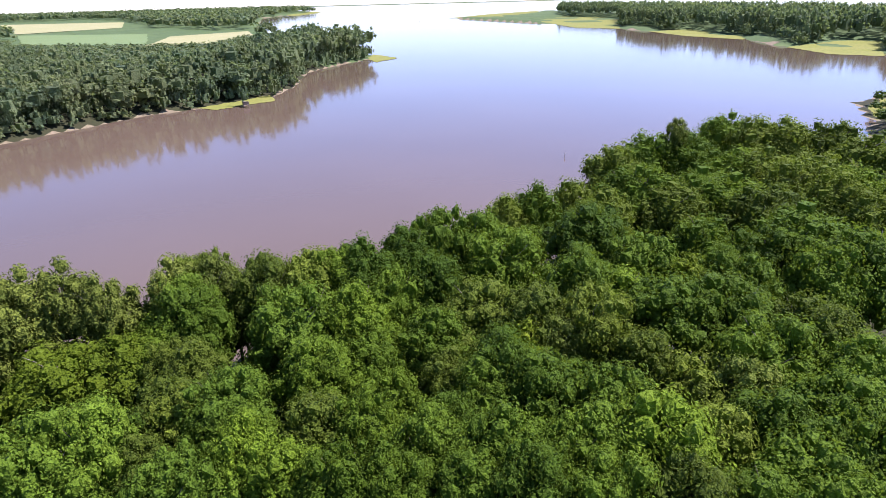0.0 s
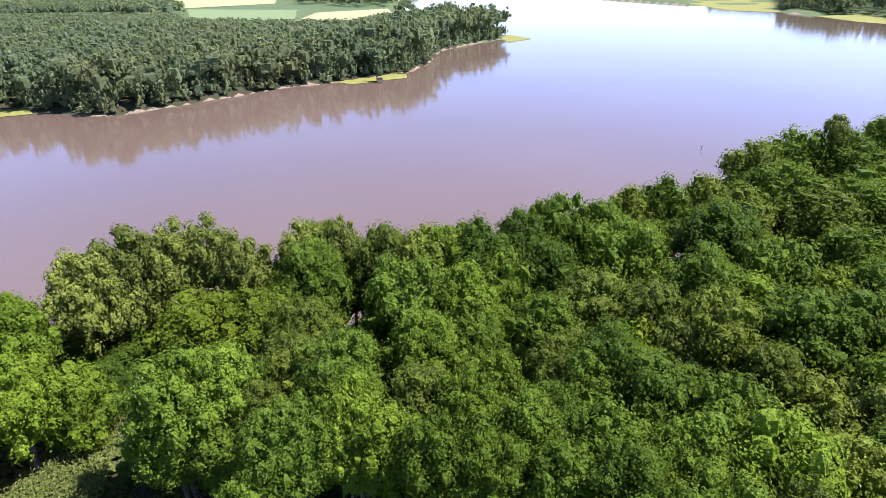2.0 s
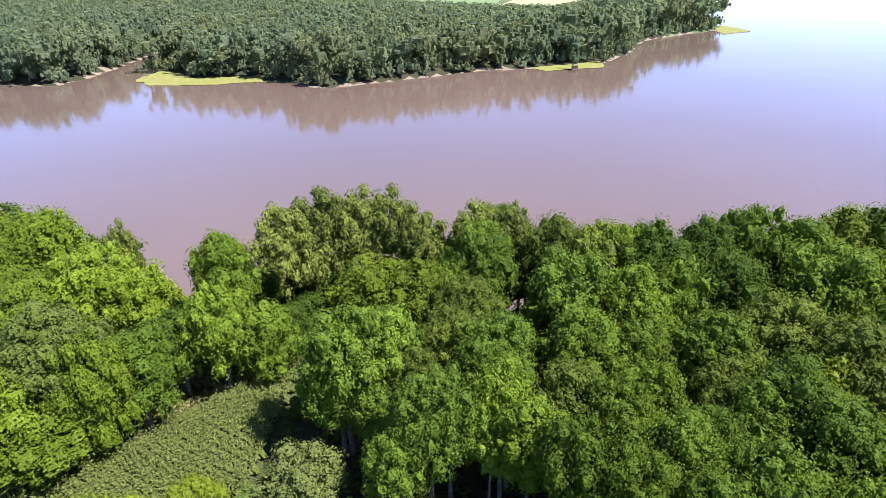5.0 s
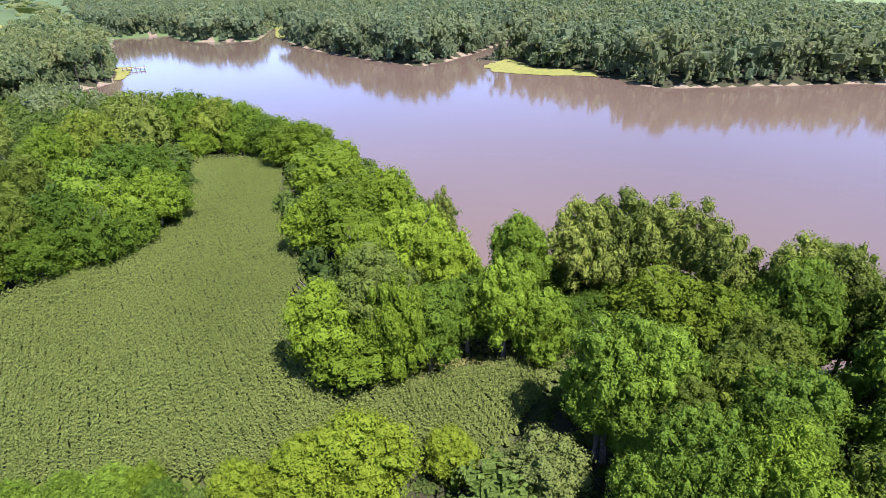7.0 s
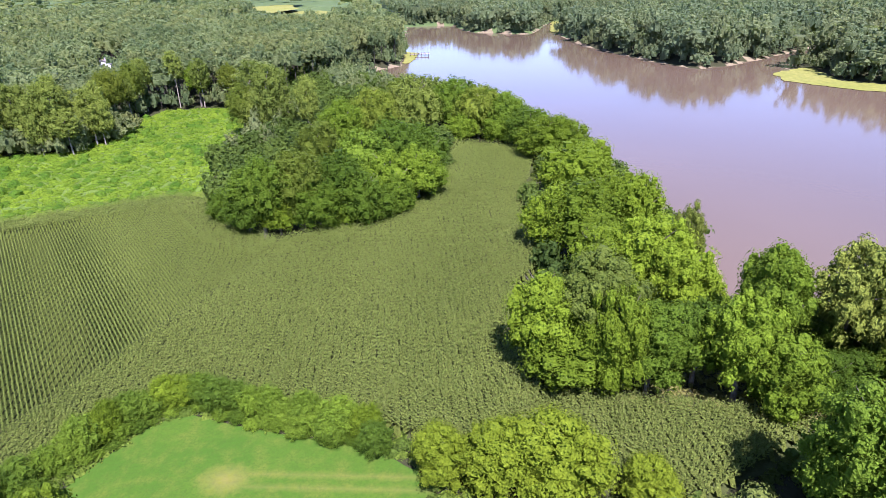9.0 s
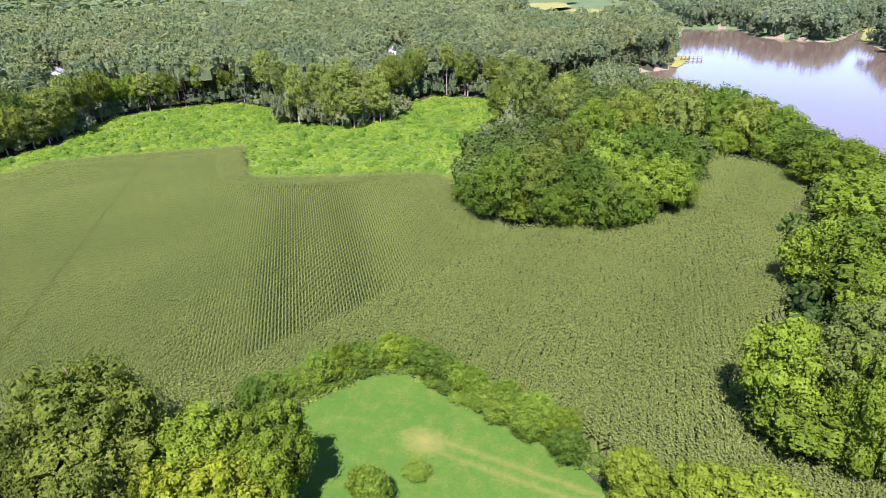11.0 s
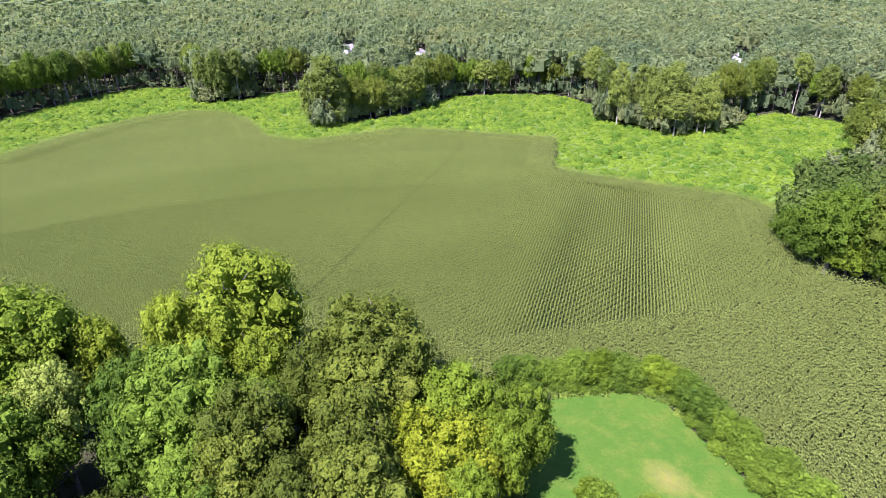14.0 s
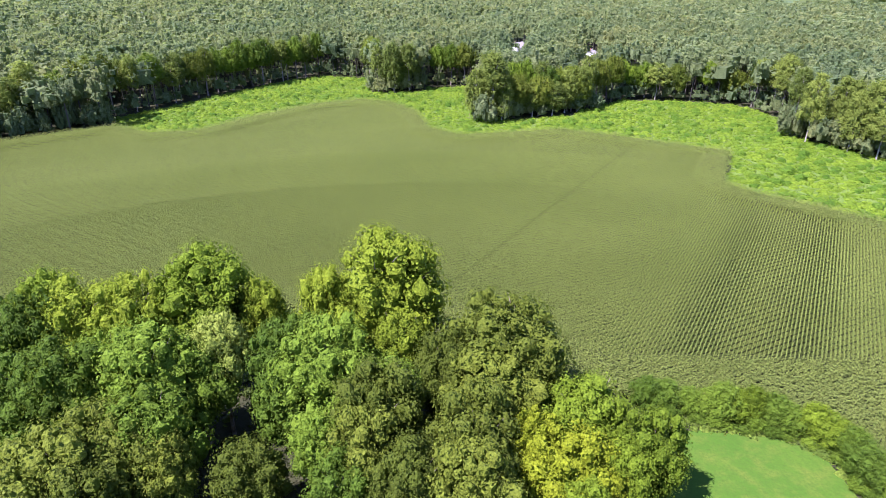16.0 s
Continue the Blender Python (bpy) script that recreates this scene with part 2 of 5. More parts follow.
def ground_height(px, py):
    s = inland(px, py)
    u = np.clip((s - 0.6) / 7.0, 0, 1)
    z = np.where(s > 0, 0.25 * np.clip(s, 0, 1) + 2.75 * u * u * (3 - 2 * u), np.clip(s * 0.15, -1.5, 0))
    for wet in MARSHES + POINT_MARSHES:
        z = np.minimum(z, np.clip(0.10 - (distance_inside(px, py, wet) + 4.0) * 0.5, 0.10, 9.0))
    return z


def mesh_of(name, verts, faces, mats, tone=None, smooth=False, index=None):
    """A mesh from arrays: verts (n, 3), faces (m, 3) or (m, 4)."""
    me = bpy.data.meshes.new(name)
    verts, faces = np.ascontiguousarray(verts, np.float32), np.ascontiguousarray(faces, np.int32)
    m, k = faces.shape
    me.vertices.add(len(verts))
    me.vertices.foreach_set("co", verts.ravel())
    me.loops.add(m * k)
    me.loops.foreach_set("vertex_index", faces.ravel())
    me.polygons.add(m)
    me.polygons.foreach_set("loop_start", np.arange(0, m * k, k, dtype=np.int32))
    for mat in mats:
        me.materials.append(mat)
    if index is not None:
        me.polygons.foreach_set("material_index", np.ascontiguousarray(index, np.int32))
    me.polygons.foreach_set("use_smooth", np.full(m, smooth))
    if tone is not None:
        a = me.attributes.new("tone", 'FLOAT', 'FACE')
        a.data.foreach_set("value", np.ascontiguousarray(tone, np.float32))
    me.update(calc_edges=True)
    me.validate()
    return me


N = 341
steps = np.sinh(np.linspace(-1, 1, N) * 4.2) * 117
gx, gy = np.meshgrid(steps - 60, steps + 45, indexing="ij")
gz = ground_height(gx, gy)
far_wob = np.clip((inland(gx, gy) - 20) / 60, 0, 1)
gz = gz + far_wob * 0.4 * np.sin(gx * 0.05) * np.sin(gy * 0.043) * (np.hypot(gx, gy) > 450)
idx = np.arange(N * N).reshape(N, N)
quads = np.stack([idx[:-1, :-1], idx[1:, :-1], idx[1:, 1:], idx[:-1, 1:]], -1).reshape(-1, 4)
mid_x, mid_y = (gx[:-1, :-1] + gx[1:, 1:]) / 2, (gy[:-1, :-1] + gy[1:, 1:]) / 2
bank = np.where(inland(mid_x, mid_y) < 0.8, 1, np.where(np.hypot(mid_x, mid_y) > 420, 2, 0)).ravel()
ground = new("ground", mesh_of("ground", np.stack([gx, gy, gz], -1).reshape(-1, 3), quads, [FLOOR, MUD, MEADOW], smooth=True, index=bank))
tagged(ground, "brown forest floor and muddy river banks", "ground", kind="structure")

water = new("water", mesh_of("water", [(-4000, -4000, 0), (4000, -4000, 0), (4000, 4000, 0), (-4000, 4000, 0)], [(0, 1, 2, 3)], [WATER]))
tagged(water, "calm murky brown tidal river water reflecting the sky", "water", kind="structure")


def ragged(outline, step, jitter, seed):
    """The outline with more corners, pushed about a little."""
    rng, out = random.Random(seed), []
    n = len(outline)
    for i in range(n):
        a, b = Vector(outline[i]), Vector(outline[(i + 1) % n])
        k = max(1, int((b - a).length / step))
        out += [a.lerp(b, j / k) + Vector((rng.uniform(-jitter, jitter), rng.uniform(-jitter, jitter))) for j in range(k)]
    return out


def sheet(name, outline, z, mat, label, category, step=3.0, jitter=0.5, seed=1):
    ring = ragged(outline, step, jitter, seed)
    verts, _, faces, *_ = geometry.delaunay_2d_cdt(ring, [], [list(range(len(ring)))], 1, 1e-4)
    me = bpy.data.meshes.new(name)
    me.from_pydata([(p.x, p.y, z) for p in verts], [], faces)
    me.update()
    if me.polygons[0].normal.z < 0:
        me.flip_normals()
    me.materials.append(mat)
    return tagged(new(name, me), label, category, kind="structure")


FIELD_BACK = ((-110, -37), (-111, -44), (-108, -51), (-104, -62), (-100, -73), (-100, -79.5), (-120.5, -95), (-113, -106), (-105, -119), (-96, -131), (-80, -133.5), (-69, -136), (-65, -146),
              (-70, -168), (-68, -184), (-60, -192), (-44, -191), (-23, -180), (-7, -168.5), (4, -171), (13, -184))
CORN_EDGE = ((-31.6, 22.4), (-35.3, 29.6), (-38.8, 37.0), (-41.9, 30.5), (-44.7, 20.2), (-47.7, 13.0), (-56.6, 11.3), (-68.5, 14.9), (-76.0, 22.3), (-88.2, 19.4), (-106.5, 24.3), (-127.2, 30.6), (-135.6, 27.8), (-142, 14), (-115.2, 8.3),
             (-108.3, 4.1), (-97.3, -5.7), (-90.4, -13.3), (-87.0, -19.3), (-92.0, -27.0), (-104.0, -34.5)) + FIELD_BACK + (
             (37, -176), (81, -147), (80.0, -82.6), (34.0, -65.2), (3.6, -67.3), (-20.7, -60.5), (-32.6, -43.8), (-32.4, -38.6), (-36.2, -34.6),
             (-44.4, -30.2), (-50.6, -23.7), (-47.8, -14.8), (-43.2, -3.6), (-37.4, 8.3))
LAWN_EDGE = ((-36.0, -31.0), (-40.6, -29.2), (-43.8, -26.8), (-46.6, -25.2), (-48.0, -22.2), (-46.2, -17.2), (-44.0, -11.6), (-41.8, -4.0), (-36.4, 2.6), (-31.0, -6.0), (-26.6, -18.3), (-30.9, -29.0))
CLEARING_BACK = ((13, -185), (14, -199), (-17, -224), (-45, -247), (-64, -254), (-79, -240), (-72, -225), (-70, -208), (-86, -204), (-92, -209), (-109, -207), (-100, -185), (-92, -165), (-89, -155), (-92, -150),
                 (-112, -148), (-128, -156), (-144, -160), (-161, -151), (-172, -139), (-171, -130), (-167, -116), (-151, -103), (-151, -82), (-168, -77), (-184, -78), (-199, -74), (-200, -64), (-199, -48), (-177, -41),
                 (-155, -34), (-135, -41))
BRUSH_EDGE = FIELD_BACK + CLEARING_BACK
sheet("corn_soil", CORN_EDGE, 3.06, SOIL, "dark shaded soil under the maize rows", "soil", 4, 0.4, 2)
sheet("lawn", LAWN_EDGE, 3.10, LAWN_GREEN, "bright green mown lawn with a worn sandy track", "lawn", 3, 0.3, 3)
sheet("brush_ground", BRUSH_EDGE, 3.08, BRUSH_FLOOR, "bright green overgrown clearing", "brush", 4, 0.5, 4)


# ---- foliage ----
def cards_on(rng, centres, radii, count, size, flat=0.85, up=0.15, long=1.0, tall=1.0, loose=(0.70, 1.28)):
    """Leaf clusters strewn over rounded lobes, as kite-shaped quads. Gives the vertices (4 a leaf)."""
    which = rng.choice(len(centres), count, p=radii ** 2 / np.sum(radii ** 2))
    d = rng.normal(size=(count, 3))
    d[:, 2] += up
    d /= np.linalg.norm(d, axis=1, keepdims=True)
    at = centres[which] + d * radii[which, None] * rng.uniform(*loose, (count, 1)) * (1, 1, flat)
    at = at * (1, 1, tall)
    nor = d + rng.normal(scale=0.24, size=(count, 3)) + (0, 0, 0.25)
    nor /= np.linalg.norm(nor, axis=1, keepdims=True)
    a = np.cross(nor, rng.normal(size=(count, 3)))
    a /= np.linalg.norm(a, axis=1, keepdims=True) + 1e-9
    b = np.cross(nor, a)
    s = size * rng.uniform(0.6, 1.3, (count, 1))
    tip, side = a * s * long, b * s * 0.62
    droop = nor * s * 0.18
    return np.stack([at - tip * 0.8 - droop, at - side, at + tip - droop, at + side], 1).reshape(-1, 3)


def quad_faces(n):
    return np.arange(n * 4).reshape(n, 4)


def ball(rng, radius, wob, fine=2):
    """A rough ball of quads."""
    bm = bmesh.new()
    bmesh.ops.create_cube(bm, size=2.0)
    if fine > 1:
        bmesh.ops.subdivide_edges(bm, edges=bm.edges[:], cuts=fine - 1, use_grid_fill=True)
    bm.verts.index_update()
    v = np.array([tuple(p.co.normalized()) for p in bm.verts])
    f = np.array([[p.index for p in q.verts] for q in bm.faces])
    bm.free()
    return v * (1 + rng.uniform(-wob, wob, (len(v), 1))) * radius, f


def crown_shape(rng, lobes, spread=0.74, lobe=(0.24, 0.42), peak=0.0):
    """Lobe centres and radii of a round crown of radius 1, its middle at 0; peak lifts and narrows it."""
    k = np.arange(lobes) + 0.5
    z = 1 - 1.75 * k / lobes
    a = k * 2.39996 + rng.uniform(-0.4, 0.4, lobes)
    ring = np.sqrt(np.clip(1 - z * z, 0.02, 1))
    out = rng.uniform(0.80, 1.12, lobes) * spread
    c = np.stack([ring * np.cos(a) * out * (1 - peak * 0.5 * np.clip(z, 0, 1)), ring * np.sin(a) * out * (1 - peak * 0.5 * np.clip(z, 0, 1)), z * out * 1.02], 1)
    c += rng.normal(scale=0.05, size=c.shape)
    return c, rng.uniform(*lobe, lobes)


def crown_mesh(name, seed, lobes, count, size, peak=0.0, stretch=1.25, lobe=(0.13, 0.34), core=0.64, long=1.0, inner=2, spread=0.80, column=1.0):
    """A crown of radius 1 m and 2 * stretch m high, its middle at 0, to be scaled by its tree."""
    rng = np.random.default_rng(seed)
    c, r = crown_shape(rng, lobes, spread, lobe, peak)
    if column > 1.0:
        c *= np.column_stack([rng.uniform(0.75, 1.25, (lobes, 1)).repeat(2, 1), np.full((lobes, 1), column)])
    v = cards_on(rng, c, r, count, size, long=long, loose=(0.84, 1.14))
    parts_v, parts_f, base = [v], [quad_faces(count)], len(v)
    for p, q, n in [(np.zeros(3), core, 3)] + [(p, q * 0.56, inner) for p, q in zip(c, r)]:
        bv, bf = ball(rng, q, 0.28, n)
        parts_v.append(bv + p)
        parts_f.append(bf + base)
        base += len(bv)
    f = np.concatenate(parts_f)
    me = mesh_of(name, np.concatenate(parts_v) * (1, 1, stretch), f, [LEAF["mid"]])
    return me


def limb(bm, a, b, ra, rb, sides=6):
    d = (b - a).normalized()
    x = d.orthogonal().normalized()
    y = d.cross(x)
    rings = [[bm.verts.new(p + (x * math.cos(t) + y * math.sin(t)) * r) for t in (2 * math.pi * i / sides for i in range(sides))] for p, r in ((a, ra), (b, rb))]
    for i in range(sides):
        bm.faces.new((rings[0][i], rings[0][(i + 1) % sides], rings[1][(i + 1) % sides], rings[1][i]))


def trunk_mesh(name, seed, bare=0.45, limbs=7, thick=0.022):
    """A tapered trunk with limbs for a tree 1 m high whose crown is 0.3 m in radius."""
    rng, bm = random.Random(seed), bmesh.new()
    p, r = Vector((0, 0, -0.03)), thick * 1.35
    knots = [p]
    for i in range(5):
        q = Vector((rng.uniform(-0.015, 0.015), rng.uniform(-0.015, 0.015), (i + 1) * 0.18))
        limb(bm, p, q, r, r * 0.78, 8)
        p, r = q, r * 0.78
        knots.append(q)
    for i in range(limbs):
        z = rng.uniform(bare, 0.8)
        a = i * 2.4 + rng.uniform(-0.3, 0.3)
        start = Vector((0, 0, z))
        end = Vector((math.cos(a) * rng.uniform(0.13, 0.22), math.sin(a) * rng.uniform(0.13, 0.22), z + rng.uniform(0.08, 0.18)))
        limb(bm, start, end, thick * 0.45, thick * 0.15, 5)
        limb(bm, end, end + Vector((math.cos(a + 0.6) * 0.06, math.sin(a + 0.6) * 0.06, 0.07)), thick * 0.15, thick * 0.05, 4)
    me = bpy.data.meshes.new(name)
    bm.to_mesh(me)
    bm.free()
    me.materials.append(BARK)
    return me


CROWNS = [crown_mesh("crown", 11 + i, 72 + 5 * i, 6800, 0.034, peak=0.2 * (i % 3), stretch=1.25 + 0.12 * (i % 2)) for i in range(7)]
COARSE_CROWNS = [crown_mesh("crown", 31 + i, 60 + 4 * i, 4600, 0.037, peak=0.2 * (i % 3), lobe=(0.16, 0.34), inner=1) for i in range(5)]
TALL_CROWNS = [crown_mesh("crown", 81 + i, 90, 5200, 0.056, stretch=1.0, lobe=(0.20, 0.44), core=0.6, inner=1, column=2.2) for i in range(5)]
PINE_CROWNS = [crown_mesh("crown", 51 + i, 70, 5600, 0.032, stretch=1.0, lobe=(0.13, 0.27), core=0.50, long=1.6) for i in range(3)]
TRUNKS = [trunk_mesh("trunk", 61 + i) for i in range(4)]
PINE_TRUNKS = [trunk_mesh("trunk", 71 + i, 0.6, 9, 0.018) for i in range(2)]

WORDS = {
    "dark": ("broadleaf_tree", "dark green broadleaf tree with a dense rounded crown"),
    "mid": ("broadleaf_tree", "mid-green broadleaf tree with a full lobed crown"),
    "fresh": ("broadleaf_tree", "tall fresh green broadleaf tree with a lumpy crown"),
    "bright": ("broadleaf_tree", "bright sunlit green broadleaf tree with a wide crown"),
    "gold": ("broadleaf_tree", "yellow-green broadleaf tree with feathery foliage"),
    "pale": ("broadleaf_tree", "pale silvery green broadleaf tree among darker ones"),
    "olive": ("broadleaf_tree", "dull olive-green broadleaf tree in close woodland"),
    "oak": ("oak_tree", "greyish olive oak tree with a broad dense crown"),
    "yellow": ("broadleaf_tree", "yellowing broadleaf tree with golden leaves"),
    "pine": ("pine_tree", "tall grey-green pine with a clumped flat crown"),
    "poplar": ("tall_tree", "tall slender tree with a pale bare lower trunk"),
    "conifer": ("conifer_tree", "grey-green bushy conifer at the field edge"),
}
tree_rng = random.Random(5)
standing = []


def plant(kind, x, y, top, radius, group=""):
    """A tree whose crown reaches top metres above the water."""
    base = float(ground_height(np.array([x]), np.array([y]))[0]) - 0.1
    if kind == "poplar":
        top, radius = top + tree_rng.uniform(-2.5, 2.5), radius * tree_rng.uniform(0.55, 0.8)
        x, y = x + tree_rng.uniform(-2.5, 2.5), y + tree_rng.uniform(-2.5, 2.5)
    top += 0.45
    high = top - base
    near = math.hypot(x, y) < 78
    name, label = WORDS[kind]
    tree = tagged(new(name), label, "tree", group)
    tree.location = (x, y, base)
    tree.rotation_euler = (0, 0, tree_rng.uniform(0, 6.28))
    pine = kind == "pine"
    mesh = tree_rng.choice(PINE_CROWNS if pine else TALL_CROWNS if kind == "poplar" else CROWNS if near else COARSE_CROWNS)
    trunk = new("trunk", tree_rng.choice(PINE_TRUNKS if pine else TRUNKS))
    trunk.parent = tree
    slim = min(high, radius * 2.8)
    trunk.scale = (slim, slim, high * 0.92)
    low_crown = kind in ("bright", "gold", "conifer") or radius > high * 0.4
    crown = new("crown", mesh)
    crown.parent = tree
    if kind == "poplar":
        trunk.scale = (slim * 0.8, slim * 0.8, high * 0.92)
        trunk.material_slots[0].link = 'OBJECT'
        trunk.material_slots[0].material = PALE_BARK
    close_wood = group in ("north wood", "trees south of the lawn") and not low_crown
    if close_wood:
        radius *= 1.14
    half = min(high * 0.45, max(radius * 1.5, high * 0.24)) if close_wood else min(high * (0.36 if pine else 0.475 if low_crown else 0.45), max(radius * 1.3, high * (0.44 if low_crown else 0.36)))
    if kind == "poplar":
        half = high * (tree_rng.uniform(0.27, 0.36) if "edge" in group else tree_rng.choice((0.33, 0.42, 0.47, 0.49)))
    lift = half / max(v.co.z for v in mesh.vertices)
    crown.scale = (radius * 1.02, radius * 1.02 * tree_rng.uniform(0.9, 1.1), lift)
    crown.location = (0, 0, high - half)
    crown.rotation_euler = (0, 0, tree_rng.uniform(0, 6.28))
    crown.material_slots[0].link = 'OBJECT'
    crown.material_slots[0].material = LEAF[kind]
    standing.append((x, y, radius))
    return tree


def far_tree(seed, count, size, lobes=15, core=2):
    """Vertices and faces of a small crown of leafy lumps, radius 1, from 0 to 1 in height."""
    rng = np.random.default_rng(seed)
    c, r = crown_shape(rng, lobes, 0.70, (0.26, 0.42), 0.1)
    c[:, :2] *= rng.uniform(0.8, 1.2, (lobes, 1))
    v = cards_on(rng, c, r, count, size, up=0.6)
    parts_v, parts_f, base = [v], [quad_faces(count)], len(v)
    for p, q, n in [(np.array((0, 0, -0.1)), 0.58, core)] + [(p, q * 0.62, 1) for p, q in zip(c, r)]:
        bv, bf = ball(rng, q, 0.25, n)
        parts_v.append(bv + p)
        parts_f.append(bf + base)
        base += len(bv)
    return np.concatenate(parts_v) * (1, 1, 0.5) + (0, 0, 0.5), np.concatenate(parts_f)


def wood(name, outline, space, heights, count, size, mat, label, seed, radius=(2.4, 3.8), base_at=0.25, avoid=(), clear=0.0, shore=1.5, low_by=None, trunks=False, within=None, beside=None, among=False, dome=None):
    """A wood too thick to count: crowns joined into one mesh, each tree with its own tone."""
    rng = np.random.default_rng(seed)
    xs, ys = zip(*outline)
    px, py = np.meshgrid(np.arange(min(xs), max(xs), space), np.arange(min(ys), max(ys), space))
    px, py = px.ravel() + rng.uniform(-0.45, 0.45, px.size) * space, py.ravel() + rng.uniform(-0.45, 0.45, py.size) * space
    keep = (distance_inside(px, py, outline) > 0) & (inland(px, py) > shore)
    if beside:
        keep &= distance_inside(px, py, beside) > -8.0
    if within:
        keep &= inland(px, py) < within
    for other in avoid:
        keep &= distance_inside(px, py, other) < -clear
    px, py = px[keep], py[keep]
    if standing and not among:
        st = np.array(standing)
        gap = np.hypot(px[:, None] - st[None, :, 0], py[:, None] - st[None, :, 1]) / st[None, :, 2]
        px, py = px[gap.min(1) > 1.15], py[gap.min(1) > 1.15]
    kinds = [far_tree(seed + i, count, size) for i in range(5)]
    light = [far_tree(seed + 50 + i, int(count * 0.75), size * 1.15, 8, 1) for i in range(5)]
    tiny = [far_tree(seed + 90 + i, int(count * 0.4), size * 1.4, 5, 1) for i in range(5)]
    gz = ground_height(px, py)
    rim = inland(px, py)
    for other in OPEN:
        rim = np.minimum(rim, -distance_inside(px, py, other))
    vs, fs, tones, base = [], [], [], 0
    tv, tf, tb = [], [], 0
    for x, y, z, edge in zip(px, py, gz, rim):
        v, f = (tiny if math.hypot(x, y) > 360 else light if math.hypot(x, y) > 200 else kinds)[rng.integers(5)]
        h, r, a = rng.uniform(*heights) * (low_by(x, y) if low_by else 1), rng.uniform(*radius), rng.uniform(0, 6.28)
        low = max(h * base_at, h - (dome if dome and edge > 12 else 2.5) * r) if base_at > 0.25 else h * base_at
        ca, sa = math.cos(a), math.sin(a)
        vs.append(np.stack([x + r * (v[:, 0] * ca - v[:, 1] * sa), y + r * (v[:, 0] * sa + v[:, 1] * ca), z + low + v[:, 2] * (h - low)], 1))
        fs.append(f + base)
        base += len(v)
        stand = 0.5 + 0.5 * math.sin(x * 0.047 + 1.7 * math.sin(y * 0.033)) * math.cos(y * 0.055 + math.sin(x * 0.021))
        tones.append(np.full(len(f), -0.08 + 0.36 * stand + 0.76 * rng.uniform(0, 1)))
        if trunks:
            w = 0.14
            tv.append(np.array([(x + w * i, y + w * j, z + k) for k in (-0.2, low + 2) for i, j in ((-1.0, -1.6), (0.8, -1.3), (0.7, 0.1), (-1.2, 0.0))]))
            tf.append(np.array([(0, 1, 5, 4), (1, 2, 6, 5), (2, 3, 7, 6), (3, 0, 4, 7)]) + tb)
            tb += 8
    if not vs:
        return None
    me = mesh_of(name, np.concatenate(vs), np.concatenate(fs), [mat], np.concatenate(tones))
    ob = tagged(new(name, me), label, "trees", kind="stuff")
    if trunks:
        t = tagged(new("trunks", mesh_of("trunks", np.concatenate(tv), np.concatenate(tf), [DARK_BARK])), kind="stuff")
        t.parent = ob
    return ob


# ---- single trees ----

# shore grove beside the corn
plant("bright", -49.2, 13.6, 15.9, 4.1, "shore grove beside the corn")
plant("pale", -49.1, 18.8, 18.1, 4.1, "shore grove beside the corn")
plant("bright", -45.2, 19.4, 15.9, 3.2, "shore grove beside the corn")
plant("bright", -48.0, 15.5, 11.6, 5.2, "shore grove beside the corn")
plant("dark", -46.1, 23.3, 13.7, 3.9, "shore grove beside the corn")
plant("dark", -47.2, 28.7, 12.7, 3.5, "shore grove beside the corn")
plant("mid", -43.8, 31.2, 14.8, 4.0, "shore grove beside the corn")
plant("mid", -40.8, 33.6, 12.6, 3.5, "shore grove beside the corn")
plant("mid", -48.0, 36.1, 18.1, 3.8, "shore grove beside the corn")
plant("dark", -40.9, 37.1, 10.5, 2.7, "shore grove beside the corn")
plant("bright", -77.8, 25.8, 15.3, 7.0, "shore grove beside the corn")
plant("bright", -79.3, 34.4, 15.4, 5.1, "shore grove beside the corn")
plant("bright", -78.4, 21.8, 14.2, 4.5, "shore grove beside the corn")
plant("bright", -62.8, 30.3, 15.1, 5.2, "shore grove beside the corn")
plant("pine", -64.1, 35.1, 16.2, 2.0, "shore grove beside the corn")
plant("bright", -56.9, 31.5, 13.9, 4.0, "shore grove beside the corn")
plant("bright", -64.1, 24.4, 14.0, 4.2, "shore grove beside the corn")
plant("bright", -99.2, 31.1, 14.6, 7.0, "shore grove beside the corn")
plant("bright", -122.9, 35.1, 13.8, 6.8, "shore grove beside the corn")
plant("bright", -105.3, 35.9, 13.5, 4.4, "shore grove beside the corn")
plant("dark", -133.3, 30.6, 13.9, 6.5, "shore grove beside the corn")
plant("mid", -149.0, 27.9, 14.2, 6.5, "shore grove beside the corn")
plant("dark", -158.6, 23.1, 14.4, 6.9, "shore grove beside the corn")
plant("dark", -163.5, 17.3, 15.7, 7.1, "shore grove beside the corn")
plant("pale", -164.5, 9.7, 17.0, 7.9, "shore grove beside the corn")
plant("olive", -163.2, 3.2, 17.0, 7.8, "shore grove beside the corn")
plant("bright", -55.6, 23.5, 11.7, 3.5, "shore grove beside the corn")
plant("bright", -59.1, 35.1, 9.6, 3.2, "shore grove beside the corn")
plant("bright", -79.5, 30.0, 15.4, 4.2, "shore grove beside the corn")
plant("bright", -123.7, 31.5, 13.8, 5.6, "shore grove beside the corn")
plant("bright", -77.8, 25.1, 14.2, 4.9, "shore grove beside the corn")

